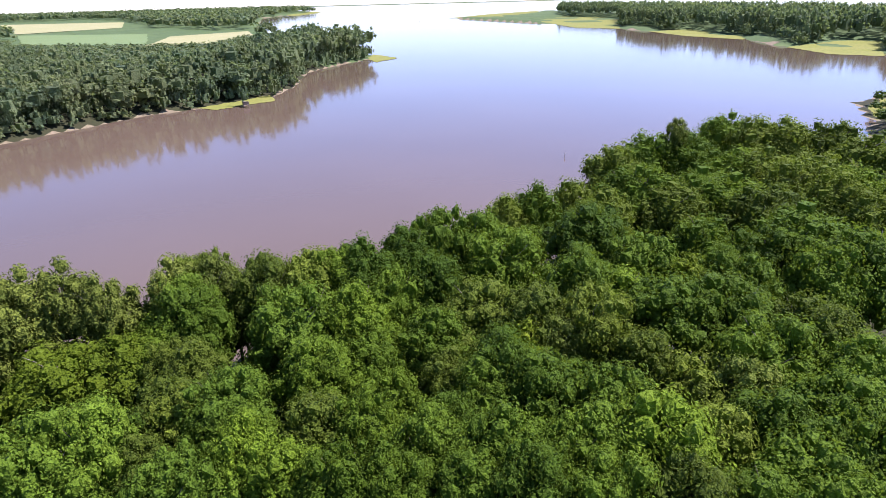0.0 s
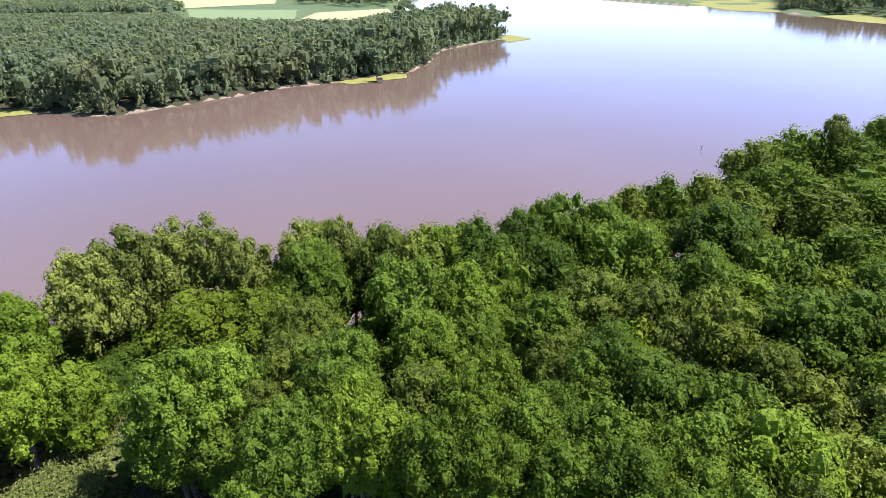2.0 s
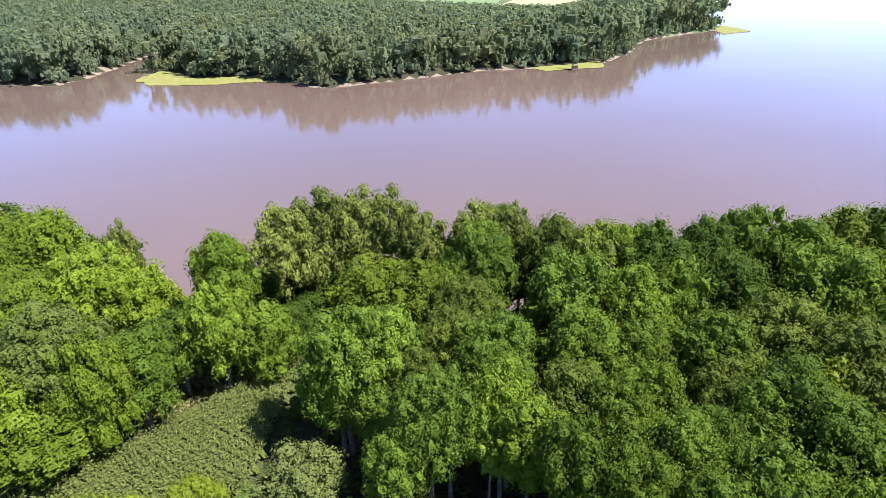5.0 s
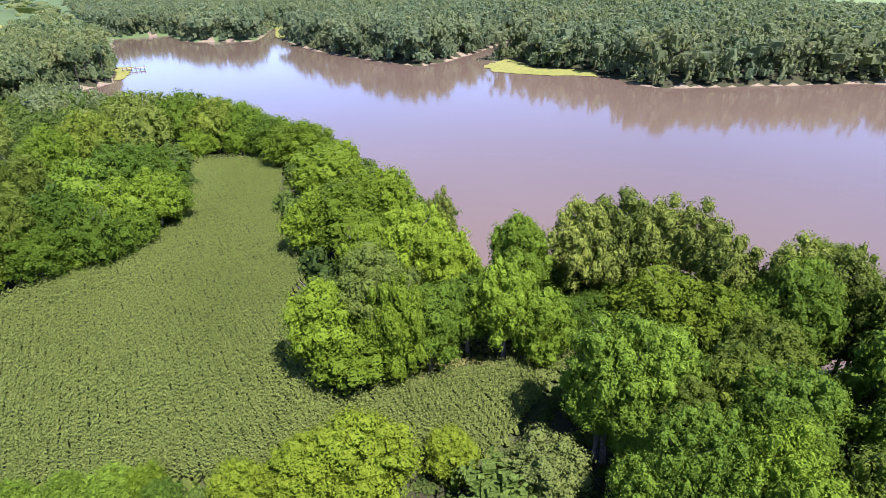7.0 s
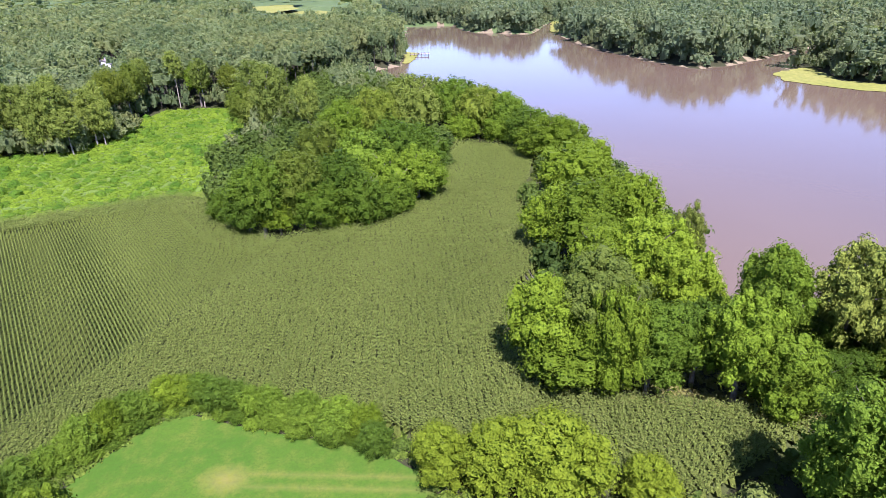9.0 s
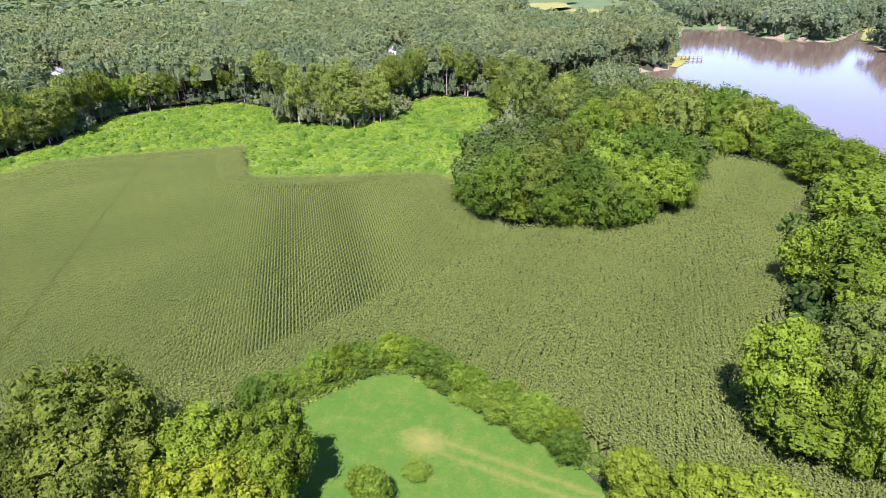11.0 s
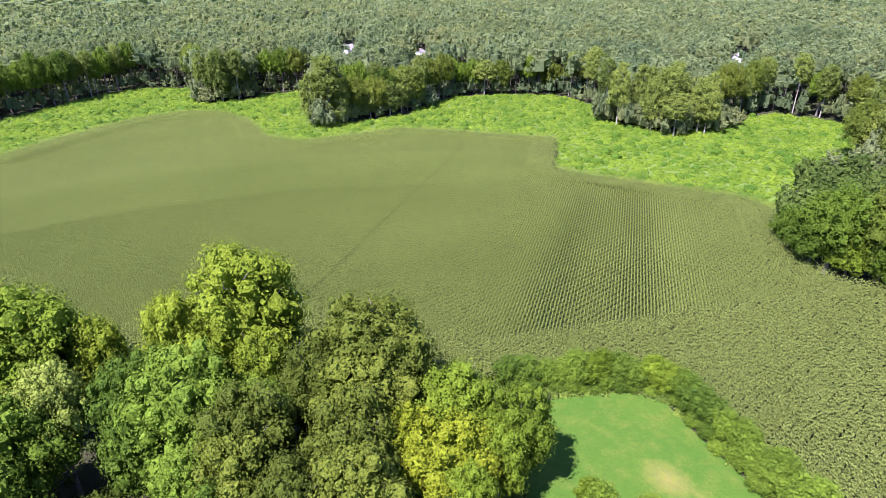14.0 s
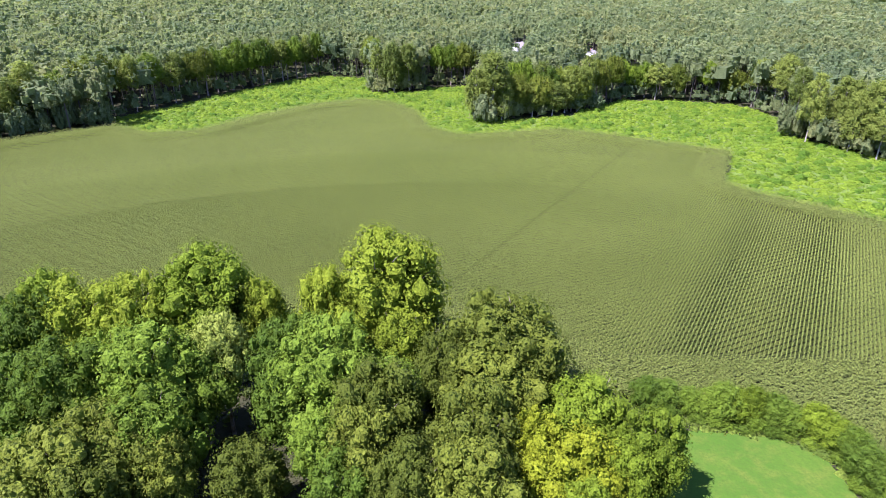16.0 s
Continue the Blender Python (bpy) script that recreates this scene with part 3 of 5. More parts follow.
# pine stand on the bank
plant("pine", -45.4, 42.3, 19.2, 3.8, "pine stand on the bank")
plant("pine", -44.3, 47.9, 19.2, 4.6, "pine stand on the bank")
plant("pine", -41.2, 50.5, 19.2, 3.9, "pine stand on the bank")
plant("pine", -38.1, 52.2, 19.2, 3.8, "pine stand on the bank")
plant("pine", -33.3, 51.7, 18.1, 3.1, "pine stand on the bank")
plant("pine", -43.8, 45.3, 16.0, 3.3, "pine stand on the bank")
plant("pine", -27.9, 55.3, 18.1, 3.5, "pine stand on the bank")
plant("pine", -25.0, 56.3, 18.0, 3.0, "pine stand on the bank")

# field corner trees
plant("gold", -34.3, 43.8, 14.8, 4.9, "field corner trees")
plant("gold", -29.5, 45.8, 14.8, 4.6, "field corner trees")
plant("mid", -27.5, 48.4, 13.7, 3.0, "field corner trees")
plant("dark", -26.4, 53.2, 16.9, 4.3, "field corner trees")
plant("fresh", -27.3, 30.2, 17.8, 3.8, "field corner trees")
plant("fresh", -24.5, 32.3, 17.8, 3.2, "field corner trees")
plant("fresh", -27.8, 29.7, 13.7, 3.3, "field corner trees")
plant("olive", -20.4, 36.1, 15.7, 2.7, "field corner trees")
plant("fresh", -18.1, 28.5, 15.7, 3.3, "field corner trees")
plant("fresh", -16.9, 36.4, 16.8, 3.6, "field corner trees")
plant("fresh", -19.4, 25.9, 12.5, 2.5, "field corner trees")
plant("mid", -13.6, 31.3, 16.7, 2.8, "field corner trees")
plant("fresh", -24.3, 29.9, 12.6, 2.7, "field corner trees")
plant("dark", -23.5, 33.8, 14.7, 2.9, "field corner trees")
plant("olive", -24.5, 44.5, 14.7, 2.8, "field corner trees")

# trees round the lawn
plant("conifer", -26.2, 23.0, 9.3, 3.4, "trees round the lawn")
plant("gold", -32.8, 18.3, 7.3, 2.4, "trees round the lawn")
plant("gold", -34.6, 11.3, 10.5, 4.3, "trees round the lawn")
plant("gold", -35.7, 6.9, 9.5, 3.6, "trees round the lawn")
plant("gold", -37.1, 2.2, 8.4, 2.8, "trees round the lawn")

# north wood
plant("olive", -28.8, 58.5, 17.0, 2.8, "north wood")
plant("olive", -25.7, 58.7, 17.0, 2.6, "north wood")
plant("dark", -25.1, 51.3, 16.9, 3.5, "north wood")
plant("olive", -18.7, 55.8, 18.0, 3.5, "north wood")
plant("olive", -14.3, 57.1, 18.0, 3.5, "north wood")
plant("dark", -9.0, 57.7, 19.0, 3.6, "north wood")
plant("mid", -12.0, 57.3, 17.9, 2.7, "north wood")
plant("fresh", -14.3, 48.9, 17.9, 4.3, "north wood")
plant("mid", -8.8, 49.3, 17.8, 3.2, "north wood")
plant("mid", -6.8, 46.7, 15.7, 2.9, "north wood")
plant("olive", -21.7, 42.8, 15.8, 2.6, "north wood")
plant("olive", -21.3, 37.2, 15.7, 3.6, "north wood")
plant("fresh", -16.5, 38.5, 15.7, 2.1, "north wood")
plant("dark", -17.5, 35.0, 15.7, 2.2, "north wood")
plant("mid", -10.5, 40.3, 17.8, 3.2, "north wood")
plant("mid", -6.8, 43.0, 15.7, 2.4, "north wood")
plant("mid", -4.8, 37.9, 15.7, 2.4, "north wood")
plant("mid", -13.9, 33.1, 15.7, 2.5, "north wood")
plant("olive", -9.7, 33.8, 16.7, 3.1, "north wood")
plant("mid", -6.1, 33.6, 16.7, 2.4, "north wood")
plant("dark", -0.7, 65.9, 19.0, 4.0, "north wood")
plant("dark", 3.9, 66.2, 19.0, 4.0, "north wood")
plant("dark", -1.8, 56.2, 17.9, 3.5, "north wood")
plant("dark", 6.6, 60.2, 18.9, 4.3, "north wood")
plant("olive", 3.0, 49.9, 17.8, 4.2, "north wood")
plant("olive", 8.3, 48.3, 17.7, 3.2, "north wood")
plant("olive", 8.9, 80.9, 15.9, 3.2, "north wood")
plant("dark", 13.2, 82.5, 17.0, 3.5, "north wood")
plant("dark", 18.6, 71.6, 17.9, 5.1, "north wood")
plant("dark", 14.3, 55.9, 17.8, 4.1, "north wood")
plant("olive", 13.4, 47.3, 17.7, 3.1, "north wood")
plant("gold", 6.8, 46.1, 15.6, 3.6, "north wood")
plant("olive", 0.2, 40.2, 15.7, 2.3, "north wood")
plant("dark", 4.6, 39.8, 17.8, 3.7, "north wood")
plant("dark", 6.9, 37.3, 17.7, 3.4, "north wood")
plant("dark", -1.2, 46.3, 16.7, 3.1, "north wood")
plant("dark", -4.5, 63.4, 18.0, 3.2, "north wood")
plant("dark", -5.2, 53.8, 16.8, 3.1, "north wood")
plant("pale", 9.8, 46.3, 15.6, 2.5, "north wood")
plant("dark", 2.7, 37.7, 16.7, 2.6, "north wood")
plant("olive", 30.4, 104.7, 17.1, 5.0, "north wood")
plant("dark", 39.1, 113.0, 17.2, 5.7, "north wood")
plant("pine", 44.8, 113.2, 19.4, 2.3, "north wood")
plant("dark", 47.4, 112.3, 17.2, 5.3, "north wood")
plant("dark", 59.5, 125.4, 18.4, 6.5, "north wood")
plant("olive", 63.8, 119.7, 18.3, 5.7, "north wood")
plant("olive", 69.7, 118.0, 18.3, 6.5, "north wood")
plant("olive", 75.6, 114.6, 18.2, 6.5, "north wood")
plant("olive", 75.9, 104.7, 18.1, 6.5, "north wood")
plant("dark", 31.2, 87.8, 18.0, 4.7, "north wood")
plant("dark", 38.0, 85.4, 17.9, 4.7, "north wood")
plant("olive", 33.4, 82.3, 16.5, 4.7, "north wood")
plant("mid", 42.3, 86.2, 16.9, 5.6, "north wood")
plant("mid", 51.9, 99.0, 17.0, 5.8, "north wood")
plant("olive", 52.8, 96.8, 18.1, 4.8, "north wood")
plant("olive", 59.3, 93.2, 17.9, 4.8, "north wood")
plant("olive", 54.3, 90.7, 16.5, 4.9, "north wood")
plant("olive", 55.6, 88.8, 18.0, 4.6, "north wood")
plant("mid", 61.6, 85.1, 17.7, 4.4, "north wood")
plant("olive", 56.6, 83.0, 16.3, 4.6, "north wood")
plant("olive", 57.5, 82.6, 17.9, 4.2, "north wood")
plant("mid", 62.7, 78.9, 17.0, 3.9, "north wood")
plant("olive", 58.2, 77.3, 16.5, 4.0, "north wood")
plant("olive", 22.4, 79.2, 16.9, 4.4, "north wood")
plant("dark", 23.0, 62.7, 16.7, 4.0, "north wood")
plant("gold", 26.5, 58.2, 15.6, 3.9, "north wood")
plant("dark", 29.8, 57.8, 16.7, 2.9, "north wood")
plant("dark", 31.8, 56.3, 16.7, 2.9, "north wood")
plant("dark", 44.3, 67.8, 17.8, 5.9, "north wood")
plant("dark", 46.3, 60.2, 17.7, 5.0, "north wood")
plant("olive", 19.9, 87.5, 15.9, 3.6, "north wood")
plant("dark", 28.0, 89.3, 17.0, 4.5, "north wood")
plant("olive", 45.1, 78.3, 16.9, 5.3, "north wood")
plant("dark", 32.8, 70.8, 15.7, 3.8, "north wood")
plant("dark", 38.6, 66.5, 15.7, 3.8, "north wood")
plant("dark", 41.8, 58.6, 16.7, 4.2, "north wood")
plant("olive", 32.9, 47.4, 16.6, 3.6, "north wood")
plant("mid", 26.7, 50.1, 17.7, 4.9, "north wood")
plant("dark", 21.0, 49.2, 17.7, 4.4, "north wood")
plant("mid", 17.4, 54.0, 16.7, 3.8, "north wood")
plant("dark", 26.4, 41.8, 17.6, 4.2, "north wood")
plant("olive", 33.4, 44.2, 16.5, 3.6, "north wood")
plant("dark", 32.6, 38.8, 17.5, 3.5, "north wood")
plant("olive", 16.8, 43.0, 15.6, 3.0, "north wood")
plant("olive", 20.8, 40.2, 14.5, 3.7, "north wood")
plant("pale", 23.5, 38.4, 15.6, 2.7, "north wood")
plant("dark", 12.0, 35.2, 17.6, 3.3, "north wood")
plant("mid", 14.1, 31.2, 18.6, 4.1, "north wood")
plant("dark", 9.4, 30.9, 17.6, 3.2, "north wood")
plant("olive", 18.8, 32.0, 16.5, 3.2, "north wood")
plant("dark", 22.5, 32.3, 17.5, 3.7, "north wood")
plant("dark", 27.7, 34.7, 17.5, 3.4, "north wood")
plant("dark", 26.4, 29.9, 17.4, 3.4, "north wood")
plant("dark", 21.6, 27.5, 17.5, 3.5, "north wood")
plant("dark", 3.6, 31.0, 17.7, 3.5, "north wood")
plant("dark", -1.4, 31.9, 16.7, 2.5, "north wood")
plant("dark", 1.0, 28.2, 16.7, 2.5, "north wood")
plant("dark", 4.9, 27.0, 17.7, 2.5, "north wood")
plant("mid", -3.4, 28.2, 16.7, 2.2, "north wood")
plant("mid", -6.8, 28.3, 16.7, 2.6, "north wood")
plant("mid", -10.9, 30.0, 15.7, 2.4, "north wood")
plant("fresh", -17.0, 29.4, 15.7, 2.4, "north wood")
plant("olive", -21.5, 32.4, 14.7, 2.2, "north wood")
plant("dark", 9.5, 26.0, 17.6, 2.7, "north wood")
plant("olive", 13.8, 25.5, 17.6, 2.9, "north wood")
plant("dark", 17.9, 25.0, 17.5, 2.9, "north wood")
plant("dark", 22.3, 24.5, 17.4, 3.0, "north wood")
plant("gold", -6.2, 32.9, 14.6, 2.1, "north wood")
plant("fresh", -13.8, 29.7, 14.6, 2.0, "north wood")
plant("dark", 7.6, 30.2, 16.6, 2.3, "north wood")
plant("dark", 0.1, 35.2, 15.7, 2.1, "north wood")
plant("dark", 9.9, 39.1, 15.7, 2.3, "north wood")

# trees south of the lawn
plant("gold", -17.1, -48.7, 20.4, 6.1, "trees south of the lawn")
plant("gold", -11.2, -50.4, 17.1, 3.0, "trees south of the lawn")
plant("fresh", -8.8, -42.1, 15.9, 4.1, "trees south of the lawn")
plant("fresh", -5.7, -45.4, 14.8, 3.0, "trees south of the lawn")
plant("gold", -15.4, -42.5, 14.9, 3.4, "trees south of the lawn")
plant("bright", -0.4, -56.7, 18.3, 4.9, "trees south of the lawn")
plant("gold", -5.4, -54.8, 15.0, 2.8, "trees south of the lawn")
plant("bright", 13.2, -59.8, 17.1, 3.5, "trees south of the lawn")
plant("gold", 9.8, -57.2, 17.0, 3.9, "trees south of the lawn")
plant("gold", 6.1, -55.6, 17.0, 4.0, "trees south of the lawn")
plant("pale", -0.7, -47.1, 15.9, 2.5, "trees south of the lawn")
plant("dark", 14.5, -57.6, 16.0, 3.5, "trees south of the lawn")
plant("fresh", 4.5, -46.4, 16.9, 3.5, "trees south of the lawn")
plant("dark", 10.6, -48.5, 15.8, 3.1, "trees south of the lawn")
plant("fresh", 14.1, -50.2, 14.7, 3.1, "trees south of the lawn")
plant("dark", 5.5, -40.4, 14.6, 3.4, "trees south of the lawn")
plant("oak", 8.4, -41.0, 14.5, 3.5, "trees south of the lawn")
plant("oak", 11.2, -38.5, 14.5, 3.8, "trees south of the lawn")
plant("oak", 7.0, -39.0, 13.5, 2.9, "trees south of the lawn")
plant("oak", 4.4, -37.4, 12.5, 2.0, "trees south of the lawn")
plant("oak", -1.0, -35.5, 11.4, 2.6, "trees south of the lawn")
plant("oak", -23.6, -37.5, 17.0, 4.8, "trees south of the lawn")
plant("oak", -18.4, -37.7, 14.8, 2.9, "trees south of the lawn")
plant("oak", -20.2, -34.1, 14.8, 3.8, "trees south of the lawn")
plant("oak", -10.9, -34.5, 16.0, 3.4, "trees south of the lawn")
plant("oak", -16.3, -29.3, 15.7, 3.6, "trees south of the lawn")
plant("oak", -9.1, -32.1, 14.6, 3.0, "trees south of the lawn")
plant("fresh", -6.3, -35.0, 12.6, 2.2, "trees south of the lawn")
plant("oak", -10.6, -27.3, 14.5, 2.7, "trees south of the lawn")
plant("oak", -13.6, -24.7, 15.5, 2.9, "trees south of the lawn")
plant("yellow", -20.6, -28.5, 12.6, 1.9, "trees south of the lawn")
plant("yellow", -22.3, -25.8, 12.5, 3.4, "trees south of the lawn")
plant("bright", -26.2, -29.0, 13.8, 3.6, "trees south of the lawn")
plant("bright", -29.0, -24.6, 12.7, 2.9, "trees south of the lawn")
plant("bright", -26.0, -23.8, 11.5, 2.6, "trees south of the lawn")
plant("fresh", -13.4, -37.6, 13.8, 2.3, "trees south of the lawn")
plant("fresh", -5.4, -43.0, 12.7, 3.0, "trees south of the lawn")
plant("dark", 1.4, -46.4, 14.8, 3.1, "trees south of the lawn")
plant("fresh", 8.5, -49.6, 14.7, 3.2, "trees south of the lawn")
plant("yellow", -20.0, -26.2, 11.4, 2.1, "trees south of the lawn")
plant("bright", -21.5, -22.6, 11.4, 2.4, "trees south of the lawn")
plant("fresh", -6.6, -30.1, 12.4, 2.4, "trees south of the lawn")
plant("oak", 9.2, -35.3, 13.4, 2.5, "trees south of the lawn")
plant("fresh", -8.5, -47.6, 13.8, 2.7, "trees south of the lawn")

# clump between maize and clearing
plant("dark", -90.8, -22.2, 17.0, 4.5, "clump between maize and clearing")
plant("olive", -93.9, -16.6, 17.0, 5.1, "clump between maize and clearing")
plant("dark", -96.1, -10.7, 15.8, 5.5, "clump between maize and clearing")
plant("fresh", -105.3, -6.4, 17.2, 5.7, "clump between maize and clearing")
plant("fresh", -107.7, -0.5, 18.3, 6.0, "clump between maize and clearing")
plant("dark", -112.4, 4.9, 16.0, 5.2, "clump between maize and clearing")
plant("mid", -101.5, 3.3, 14.7, 4.5, "clump between maize and clearing")
plant("mid", -98.8, -1.6, 14.7, 4.9, "clump between maize and clearing")
plant("dark", -92.3, -6.1, 13.4, 5.1, "clump between maize and clearing")
plant("mid", -91.2, -13.2, 12.3, 4.7, "clump between maize and clearing")
plant("bright", -92.0, -19.9, 10.0, 3.9, "clump between maize and clearing")
plant("dark", -90.7, -24.5, 12.3, 3.9, "clump between maize and clearing")
plant("dark", -95.9, -29.3, 10.1, 3.1, "clump between maize and clearing")
plant("mid", -132.2, -12.3, 17.8, 5.8, "clump between maize and clearing")
plant("olive", -143.6, -5.3, 17.9, 6.2, "clump between maize and clearing")
plant("pale", -149.6, 4.2, 19.2, 7.4, "clump between maize and clearing")
plant("dark", -153.6, 14.3, 18.0, 6.6, "clump between maize and clearing")
plant("olive", -148.0, 20.6, 16.7, 6.4, "clump between maize and clearing")
plant("olive", -117.6, -15.7, 16.3, 5.2, "clump between maize and clearing")
plant("dark", -144.3, 27.0, 15.3, 5.6, "clump between maize and clearing")
plant("dark", -95.8, -0.8, 11.1, 3.8, "clump between maize and clearing")
plant("dark", -103.3, 5.4, 12.4, 3.8, "clump between maize and clearing")
plant("mid", -92.5, -9.2, 8.8, 3.3, "clump between maize and clearing")
plant("dark", -93.1, -4.5, 8.8, 3.2, "clump between maize and clearing")

# tall trees at the clearing
for tx, ty, high, wide in ((-151, -104, 21.5, 4.6), (-147, -97, 20.5, 4.2), (-153, -92, 21.5, 4.8), (-156, -86, 20.5, 5.0), (-152, -81, 21.0, 5.2), (-158, -79, 20.0, 4.8), (-165, -76, 19.0, 4.6),
                           (-163, -37, 21.5, 5.2), (-158, -30, 21.5, 5.0), (-154, -22, 18.5, 4.6), (-86, -150, 22.5, 5.6), (-83, -153, 19.5, 4.4), (-89, -154, 21.0, 4.6), (-78, -208, 19.0, 4.6), (-72, -210, 18.0, 4.2), (-84, -206, 18.5, 4.4)):
    plant("poplar", tx, ty, high, wide, "tall trees at the clearing")
plant("olive", -160.0, -40.0, 17.3, 4.8, "tall trees at the clearing")
plant("oak", -95.0, -153.0, 16.0, 4.6, "tall trees at the clearing")
plant("oak", -103.0, -152.0, 15.0, 4.4, "tall trees at the clearing")
plant("olive", -118.0, -153.0, 16.0, 4.6, "tall trees at the clearing")

# trees along the forest edge
EDGE_RUNS = (((88, -152), (40, -181), 20.0), ((40, -181), (16, -200), 20.0), ((16, -200), (-17, -226), 19.5), ((-17, -226), (-64, -257), 19.0), ((-80, -242), (-76, -222), 18.5), ((-96, -212), (-110, -209), 18.5),
             ((-94, -156), (-112, -151), 17.5), ((-112, -151), (-145, -163), 17.0), ((-145, -163), (-174, -141), 16.0), ((-174, -141), (-170, -118), 18.0), ((-170, -80), (-201, -76), 18.5), ((-203, -72), (-202, -46), 17.0))
edge_rng = random.Random(77)
for (ax, ay), (bx, by), high in EDGE_RUNS:
    steps_on = max(1, int(math.hypot(bx - ax, by - ay) / 4.6))
    for k in range(steps_on):
        u = (k + edge_rng.uniform(0.1, 0.9)) / steps_on
        back = edge_rng.uniform(0.5, 5.0)
        ex, ey = ax + (bx - ax) * u, ay + (by - ay) * u
        far = math.hypot(ex, ey)
        plant(edge_rng.choice(("poplar", "poplar", "olive", "oak", "mid", "dark")), ex * (1 + back / far), ey * (1 + back / far), high + edge_rng.uniform(-2.0, 2.0), edge_rng.uniform(3.0, 4.6), "trees along the forest edge")

# low trees on the bank
for kind, tx, ty, high, wide in (("mid", -140.0, 24.5, 10.5, 4.2), ("dark", -133.0, 32.0, 10.0, 4.0), ("mid", -144.0, 16.0, 10.5, 4.2), ("dark", -126.0, 33.5, 9.0, 3.6), ("mid", -137.0, 30.0, 8.0, 3.4), ("dark", -27.5, 60.4, 12.0, 2.8), ("mid", -24.0, 61.0, 12.5, 3.0), ("dark", -20.0, 62.0, 12.0, 2.8), ("olive", -14.0, 63.5, 12.0, 2.8), ("dark", -8.0, 65.0, 12.5, 3.0), ("dark", 12.0, 78.0, 12.0, 3.0), ("mid", 21.0, 88.0, 12.0, 3.2)):
    plant(kind, tx, ty, high, wide, "low trees on the bank")

# undergrowth below the pines
plant("dark", -46.8, 42.1, 10.6, 3.1, "undergrowth below the pines")
plant("dark", -43.6, 46.5, 11.6, 3.3, "undergrowth below the pines")
plant("mid", -39.2, 48.7, 11.6, 3.2, "undergrowth below the pines")
plant("dark", -34.8, 46.6, 10.5, 3.0, "undergrowth below the pines")
plant("olive", -30.4, 48.7, 11.6, 3.2, "undergrowth below the pines")
plant("dark", -41.2, 41.2, 9.5, 2.7, "undergrowth below the pines")
plant("dark", -35.7, 42.3, 10.5, 2.8, "undergrowth below the pines")
plant("mid", -50.4, 48.6, 10.6, 2.9, "undergrowth below the pines")
plant("dark", -27.1, 45.6, 12.6, 3.2, "undergrowth below the pines")
plant("bright", -52.3, 39.8, 9.5, 2.6, "undergrowth below the pines")


# ---- marsh and far fields ----
for i, edge in enumerate(MARSHES + POINT_MARSHES):
    sheet("marsh", edge, 0.15, MARSH, "bright yellow-green marsh grass at the water's edge", "marsh", 3, 1.3, 20 + i)
sheet("marsh", ((-880, -194), (-928, -141), (-800, -112), (-702, -142)), 3.7, MARSH, "pale yellow-green marsh in a gap of the forest", "marsh", 20, 4, 51)
sheet("marsh", ((-650, -92), (-735, -66), (-640, -40), (-568, -58)), 3.7, MARSH, "pale yellow-green marsh in a gap of the forest", "marsh", 20, 4, 52)
sheet("bean_field", ((-610, 910), (-412, 618), (-290, 572), (-300, 640), (-400, 860)), 3.6, CROP, "green bean field across the river", "field", 20, 1, 7)
sheet("stubble_field", ((-1030, 1486), (-724, 1456), (-560, 1115), (-640, 955), (-800, 1150)), 3.6, STUBBLE, "pale harvested field behind the beans", "field", 20, 1, 8)
sheet("hay_field", ((-335, 780), (-265, 870), (-215, 730), (-215, 562), (-284, 572), (-296, 640)), 3.62, STUBBLE, "pale hay field with cut swaths", "field", 20, 1, 9)
FAR_FIELDS = (((-620, 920), (-420, 608), (-285, 560), (-205, 550), (-200, 730), (-260, 885), (-400, 880)), ((-1040, 1500), (-724, 1470), (-550, 1105), (-640, 940), (-810, 1150)))

# ---- woods ----
OPEN = (CORN_EDGE, LAWN_EDGE, BRUSH_EDGE)
HOUSE_YARDS = (((-187, -290), (-165, -297), (-152, -245), (-163, -240)), ((-204, -252), (-190, -258), (-172, -214), (-181, -209)), ((-307, -142), (-302, -122), (-255, -106), (-258, -118)),
               ((-890, -200), (-935, -140), (-735, -62), (-560, -40), (-540, -62), (-640, -100), (-700, -145)))
HOMES = ((-174, -281), (-194, -245), (-295, -132))


def by_a_drive(x, y):
    """Lower growth along the drives that lead from the houses to the clearing."""
    for hx, hy in HOMES:
        far = math.hypot(hx, hy)
        if abs(x * hy - y * hx) / far < 4.5 and 0.66 * far < (x * hx + y * hy) / far < far + 4:
            return True
    return False


wood("near_wood", ((-38.9, 40.2), (-29.7, 27.7), (-27.2, 17.4), (-20.1, 1.3), (-0.2, -0.6), (59.6, 8.4), (132, 56), (178, 243), (113, 169), (67, 141), (10.4, 91.4), (-44.2, 61.7)), 7.0, (3.5, 6.5), 170, 0.10, UNDERWOOD,
     "green understorey trees filling the wood by the river", 101, avoid=OPEN, clear=2.5)
wood("clump_wood", ((-112.1, -39.3), (-92.2, -29.2), (-85.0, -19.3), (-91.8, -11.1), (-98.7, -3.5), (-111.1, 6.2), (-144, 14), (-135.7, 30.3), (-192, 39), (-229, 5), (-255, -14), (-286, -29), (-218, -51), (-169, -38), (-155, -31), (-135, -40)), 4.2,
     (4, 7.5), 150, 0.13, UNDERWOOD, "dense green woodland between the maize and the clearing", 102, avoid=OPEN, clear=0.3, base_at=0.03, shore=1.0)
